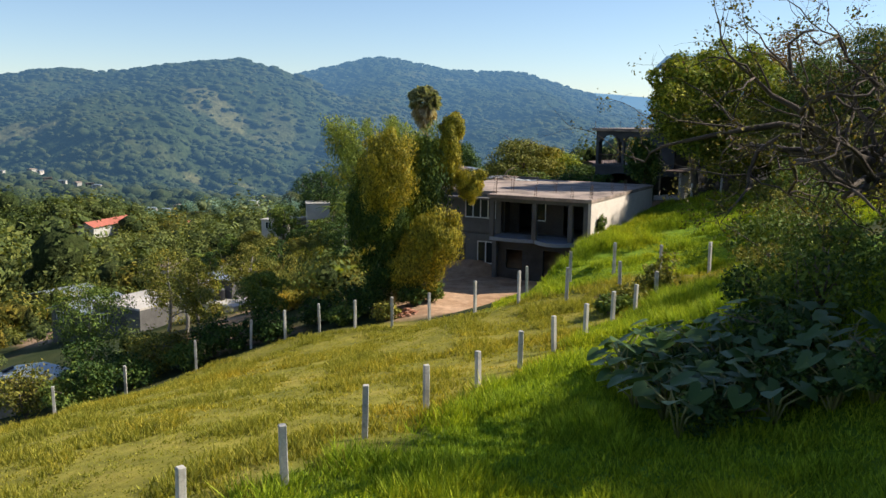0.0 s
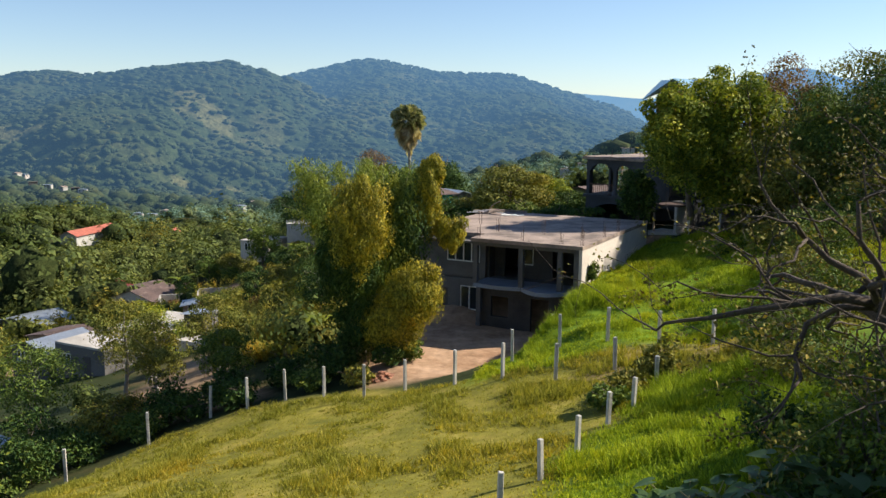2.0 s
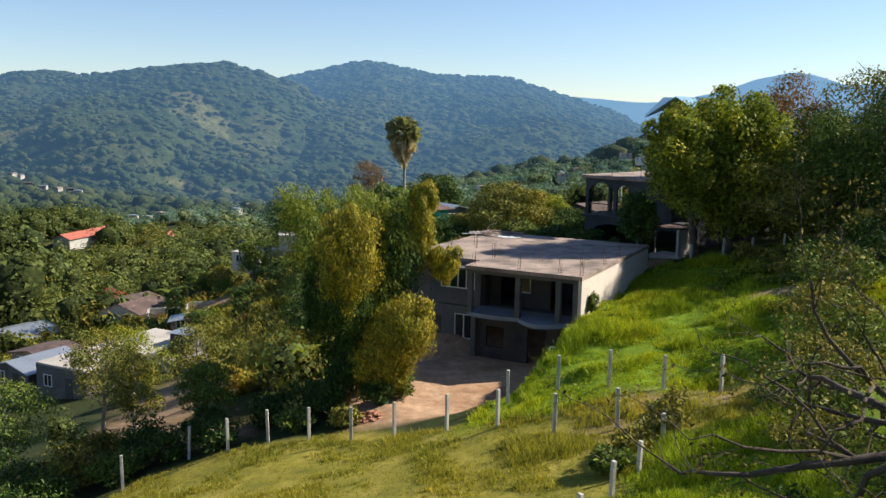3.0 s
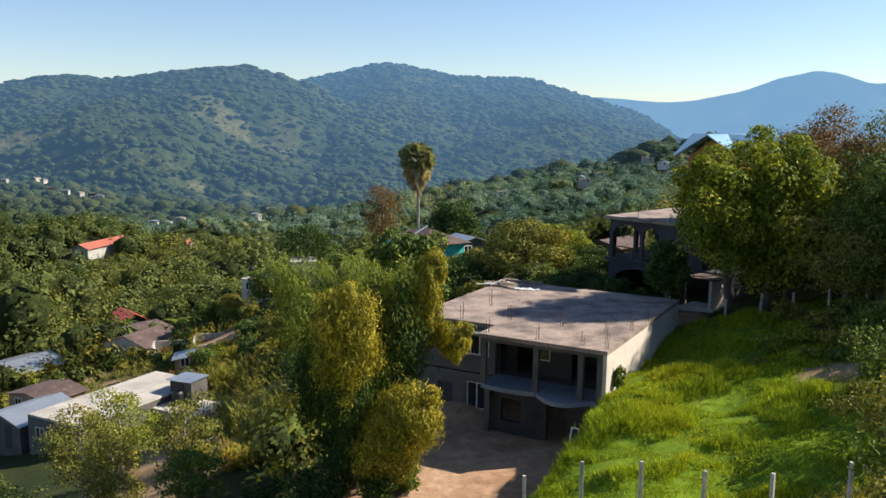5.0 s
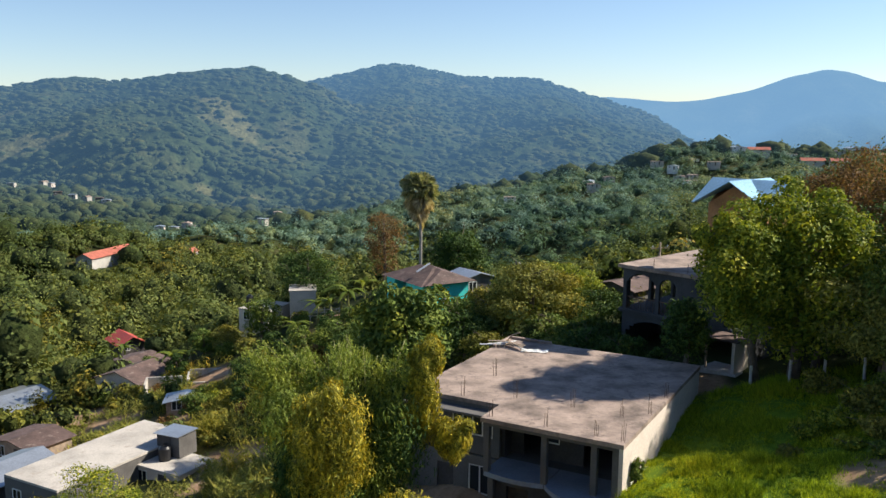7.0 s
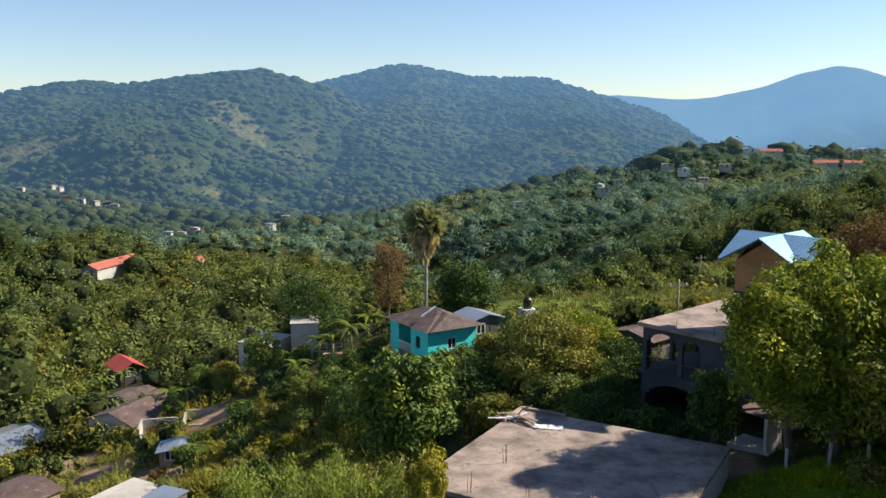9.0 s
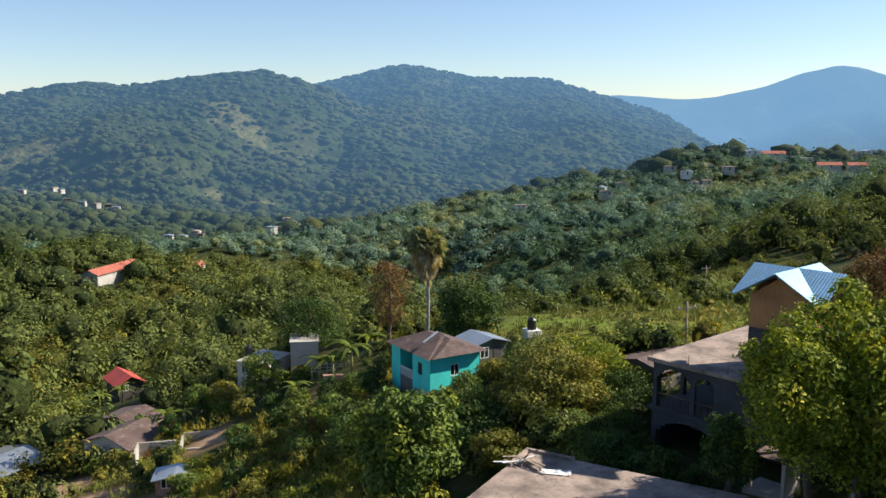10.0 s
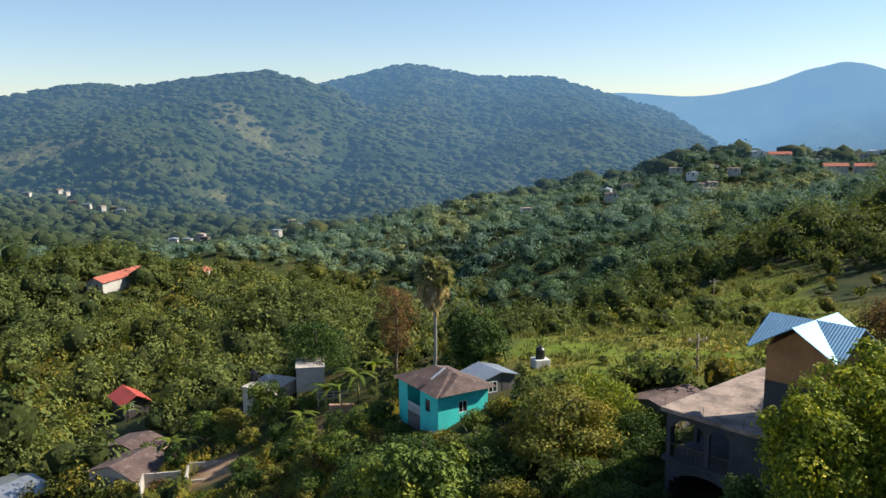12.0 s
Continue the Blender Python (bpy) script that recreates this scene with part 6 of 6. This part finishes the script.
def weeds(name, n, region, tall, material, label, seed):
    """Tall stalks with hanging blades in patches over a stretch of hillside."""
    r = np.random.default_rng(seed)
    x0, x1, y0, y1 = region
    x, y = r.uniform(x0, x1, n), r.uniform(y0, y1, n)
    k = (fractal(x, y, 7, 3, seed) > r.uniform(-0.7, 0.25, n)) & (cover_of(x, y)[2] < 0.4)
    for cx, cy, cr in HOUSES_CLEAR:
        k &= np.hypot(x - cx, y - cy) > cr * 0.8
    x, y = x[k], y[k]
    n, z = len(x), relief(x, y)
    h = tall * r.uniform(0.45, 1.2, n) * np.clip(0.9 + 0.5 * fractal(x, y, 3, 2, seed + 5), 0.3, 1.6)
    i = np.repeat(np.arange(n), 10)
    m = len(i)
    t, a, ln = r.uniform(0.0, 0.95, m), r.uniform(0, 2 * math.pi, m), r.uniform(0.25, 0.6, m)
    base = np.c_[x[i], y[i], z[i] + h[i] * t] + r.normal(size=(m, 3)) * (0.08, 0.08, 0.0)
    d, w = np.c_[np.cos(a), np.sin(a), r.uniform(0.1, 1.1, m)], np.c_[-np.sin(a), np.cos(a), np.zeros(m)]
    v = np.stack([base - w * 0.04, base + w * 0.04, base + d * ln[:, None]], 1).reshape(-1, 3)
    tone = np.clip(0.5 + 0.3 * fractal(x, y, 5, 3, seed + 9) + r.normal(0, 0.12, n), 0, 1)
    ob = new(name, mesh_np(name, v, np.arange(3 * m).reshape(-1, 3), material, np.repeat(tone[i], 3)))
    return tagged(ob, label, "weeds", kind="stuff")


weed_leaf = foliage("half-dry tall weeds", (0.13, 0.145, 0.03), (0.25, 0.25, 0.05), (0.4, 0.36, 0.09), 0.3, 0.75, 0.1)
weeds("weeds", 9000, (-27, -4, 76, 112), 1.7, weed_leaf, "tall half-dry weeds on the lower hillside", 407)
weeds("weeds", 12000, (-15, -1, 58, 84), 2.3, weed_leaf, "tall green-gold weeds behind the bamboo", 411)
weeds("weeds", 5000, (-42, -24, 88, 130), 1.3, weed_leaf, "tall half-dry weeds round the lower houses", 409)


# ---- yard and small things ----
def roof_clutter():
    g = thing("timber_pile", placed(5.6, 70.8, 6.5, -28.7), "heap of pale boards and a bent rail on the flat roof", "timber")
    r = random.Random(8)
    for k in range(11):
        a, b = r.uniform(-0.9, 0.9), r.uniform(-0.5, 0.5)
        bm = boxes((-r.uniform(0.5, 1.1), r.uniform(0.5, 1.1), -0.07, 0.07, 0, 0.04))
        o = part("board", bm, white_paint if k % 3 == 0 else timber, g)
        o.matrix_basis = pose(a, b, 0.02 + 0.045 * k * 0.6, r.uniform(-4, 4), r.uniform(-6, 6), r.uniform(-40, 60))
    v, f = tube_arrays([(-0.3, 0, 0.05), (0.2, 0.1, 0.75), (0.75, 0.15, 1.0)], [0.04, 0.04, 0.035], 6)
    part("pole", mesh_np("pole", v, f, timber), timber, g)
    s = thing("cement_sheet", placed(7.2, 69.7, 6.5, -10), "crumpled pale plastic sheet on the flat roof", "plastic sheet")
    bm = bmesh.new()
    bmesh.ops.create_grid(bm, x_segments=14, y_segments=8, size=1.0)
    for v_ in bm.verts:
        v_.co.x *= 0.85
        v_.co.y *= 0.35
        v_.co.z = 0.05 + 0.08 * noise.noise(v_.co * 3)
    bmesh.ops.solidify(bm, geom=bm.faces[:], thickness=0.01)
    part("sheet", bm, white_paint, s)


roof_clutter()


def utility_pole(x, y, h, label):
    g = thing("utility_pole", pose(x, y, height(x, y), 0, 0, 20), label, "utility pole", "utility poles")
    v, f = tube_arrays([(0, 0, -0.5), (0, 0, h)], [0.15, 0.1], 8)
    part("shaft", mesh_np("shaft", v, f, timber, smooth=True), timber, g)
    part("crossarm", boxes((-1.1, 1.1, -0.06, 0.06, h - 0.7, h - 0.55)), timber, g)
    for x_ in (-0.9, 0, 0.9):
        part("insulator", boxes((x_ - 0.05, x_ + 0.05, -0.05, 0.05, h - 0.55, h - 0.35), bevel=0.02), white_paint, g)
    return g


utility_pole(23.5, 105.5, 4.1, "old timber utility pole in the meadow")
utility_pole(50.3, 193.9, 5, "far timber utility pole in the meadow")
small_house(-24.2, 45.6, -2.9, -10, 2.8, 2.4, 1.7, timber, metal_roof, "little timber shed with a metal roof below the field", 0.25)


def leaning_frame():
    g = thing("window_frame", placed(7.9, 53.9, 1.35, -35), "loose white window frame leaning by the house", "window frame")
    bm = wall_with_openings(0.9, 0, 1.2, 0.05, [(0.08, 0.42, 0.08, 1.12), (0.48, 0.82, 0.08, 1.12)])
    part("frame", bm, white_paint, g).rotation_euler = (-0.3, 0, 0)


leaning_frame()


def brick_pile(x, y):
    r = random.Random(12)
    g = thing("brick_pile", placed(x, y, height(x, y), 20), "low heap of loose clay bricks at the yard edge", "bricks")
    me = bpy.data.meshes.new("brick")
    bm = boxes((-0.12, 0.12, -0.06, 0.06, 0, 0.065), bevel=0.006)
    bm.to_mesh(me)
    bm.free()
    me.materials.append(brick_mat)
    for k in range(90):
        a, q = r.uniform(0, 6.3), r.uniform(0, 1) ** 0.6
        o = part("brick", me, brick_mat, g)
        o.matrix_basis = pose(math.cos(a) * q * 0.9, math.sin(a) * q * 0.6, max(0.0, 0.38 * (1 - q) * r.uniform(0.5, 1.0)), r.uniform(-20, 20), r.uniform(-20, 20), r.uniform(0, 180))


brick_mat = surface("fired clay brick", (0.42, 0.2, 0.12), 0.75, 1.25, 2, 20, 0.9, 0.3)
brick_pile(-1.6, 47.4)


def porch():
    g = thing("porch", placed(19.5, 70.6, 5.1, -47), "small sunlit tan porch beside the arched house", "porch")
    part("slab", boxes((-1.3, 1.3, -1.0, 1.0, -0.8, 0.2), bevel=0.02), pale_slab, g)
    part("wall", boxes((0.9, 1.1, -0.9, 0.9, 0.202, 2.2)), render_wall, g)
    part("post", boxes((-0.95, -0.83, -0.9, -0.78, 0.202, 2.2)), timber, g)
    part("roof", boxes((-1.1, 1.3, -1.0, 1.0, 2.204, 2.3)), rust_roof, g)


porch()
for k, (x, y, rx, h) in enumerate(((-27.2, 103.2, 1.4, 1.8), (-23.6, 102.4, 1.5, 1.9), (-20.2, 103.0, 1.4, 1.8), (-38.6, 112.6, 1.6, 1.8), (-35.2, 112.2, 1.5, 2.0), (-25.6, 119.2, 1.4, 2.0), (-17.2, 124.2, 1.3, 1.6), (-19.9, 125.0, 1.2, 1.5))):
    bush(x, y, rx, h, (leaf_olive, leaf_mid)[k % 2], 260 + k, "leafy bush in front of a house wall", 0.3, 1200, "bushes by the houses")
SCRUB = [(21.5, 58.5, 1.3, 1.2, leaf_lime), (23.4, 59.8, 1.4, 1.5, leaf_olive), (19.6, 58.0, 0.9, 0.8, leaf_lime), (22.2, 55.8, 1.0, 0.9, leaf_olive), (24.0, 57.0, 1.2, 1.2, leaf_mid), (20.6, 55.4, 0.8, 0.7, leaf_lime), (18.2, 56.4, 0.7, 0.5, leaf_olive), (25.0, 60.2, 1.3, 1.6, leaf_mid), (22.6, 63.4, 1.2, 1.3, leaf_olive), (21.3, 53.6, 0.8, 0.7, leaf_mid),
         (10.5, 72.0, 1.4, 2.2, leaf_dark), (12.0, 74.0, 1.4, 2.4, leaf_dark), (12.4, 70.6, 1.3, 2.0, leaf_dark), (10.8, 77.0, 1.5, 2.4, leaf_mid), (13.4, 76.4, 1.2, 2.2, leaf_dark), (11.6, 79.0, 1.4, 2.4, leaf_dark), (9.6, 74.4, 1.4, 2.2, leaf_mid), (14.2, 73.8, 1.0, 1.8, leaf_dark), (15.2, 71.2, 1.2, 2.0, leaf_dark), (14.4, 87.4, 1.6, 2.4, leaf_dark), (13.2, 83.6, 1.7, 2.6, leaf_dark), (12.4, 81.4, 1.4, 2.2, leaf_mid), (14.0, 80.6, 1.2, 1.6, leaf_dark), (15.4, 90.4, 1.5, 2.0, leaf_mid), (13.0, 89.6, 1.6, 2.4, leaf_mid), (11.8, 86.2, 1.6, 2.4, leaf_dark), (17.6, 90.6, 1.3, 1.8, leaf_olive), (19.0, 95.0, 1.5, 1.8, leaf_olive), (12.8, 97.0, 1.7, 2.2, leaf_olive), (15.8, 85.0, 1.3, 2.2, leaf_dark),
         (-2.4, 93.6, 1.3, 1.9, leaf_mid), (-0.2, 93.2, 1.2, 1.6, leaf_olive), (2.2, 94.4, 1.3, 1.9, leaf_mid), (4.4, 96.0, 1.2, 1.8, leaf_olive), (-3.8, 96.4, 1.2, 1.8, leaf_dark), (-5.0, 99.2, 1.2, 1.7, leaf_mid)]
for k, (x, y, rx, h, mt) in enumerate(SCRUB):
    bush(x, y, rx, h, mt, 500 + k, "leafy shrub among rough grass", 0.2, int(1500 * max(0.5, rx)), "shrubs on the slope")
DRY = [(-20.2, 108.6, 1.5, 1.3), (-18.4, 110.2, 1.2, 1.0), (-9.7, 96.4, 1.0, 2.0), (-8.4, 97.2, 0.9, 1.6), (-25.0, 105.4, 1.4, 1.0), (-27.8, 106.6, 1.3, 0.9), (-31.5, 113.0, 1.4, 1.1), (-34.0, 113.4, 1.3, 1.0), (-14.0, 96.0, 1.2, 1.3), (-16.4, 92.0, 1.3, 1.4), (-12.6, 88.6, 1.2, 1.3), (-8.6, 84.4, 1.0, 1.2)]
for k, (x, y, rx, h) in enumerate(DRY):
    bush(x, y, rx, h, (leaf_rust, grass_gold)[k % 3 == 1], 540 + k, "dry brown shrub on the lower hillside", 0.28, int(900 * rx), "dry shrubs")
for k, (x, y, rx, h, mt) in enumerate(((-17.5, 42.5, 1.6, 2.4, leaf_dark), (-16.0, 47.2, 1.6, 2.6, leaf_olive), (-13.0, 48.6, 1.5, 2.4, leaf_dark), (-18.6, 45.6, 1.8, 3.0, leaf_dark), (-21.2, 43.2, 1.8, 2.8, leaf_olive), (-10.0, 48.8, 1.3, 2.0, leaf_dark),
                                       (-3.7, 49.4, 1.2, 1.9, leaf_dark), (-1.3, 49.2, 1.0, 1.5, leaf_dark), (-0.2, 50.0, 0.8, 1.3, leaf_mid), (-15.6, 50.2, 1.4, 2.0, leaf_olive))):
    bush(x, y, rx, h, mt, 580 + k, "dense shrub below the pasture fence", 0.2, int(1500 * rx), "shrubs below the fence")
r = random.Random(31)
for k in range(44):
    x, y = r.uniform(-26, -6), r.uniform(80, 104)
    if (x > -19 and x < -9 and y < 86) or math.hypot(x + 23, y - 82.5) < 5 or math.hypot(x + 26.5, y - 99.5) < 3.5:
        continue
    bush(x, y, r.uniform(0.8, 1.5), r.uniform(1.2, 2.4), (leaf_olive, leaf_rust, leaf_lime, grass_gold, leaf_olive)[k % 5], 620 + k, "tall half-dry shrub on the lower hillside", 0.26, 1100, "half-dry shrubs")
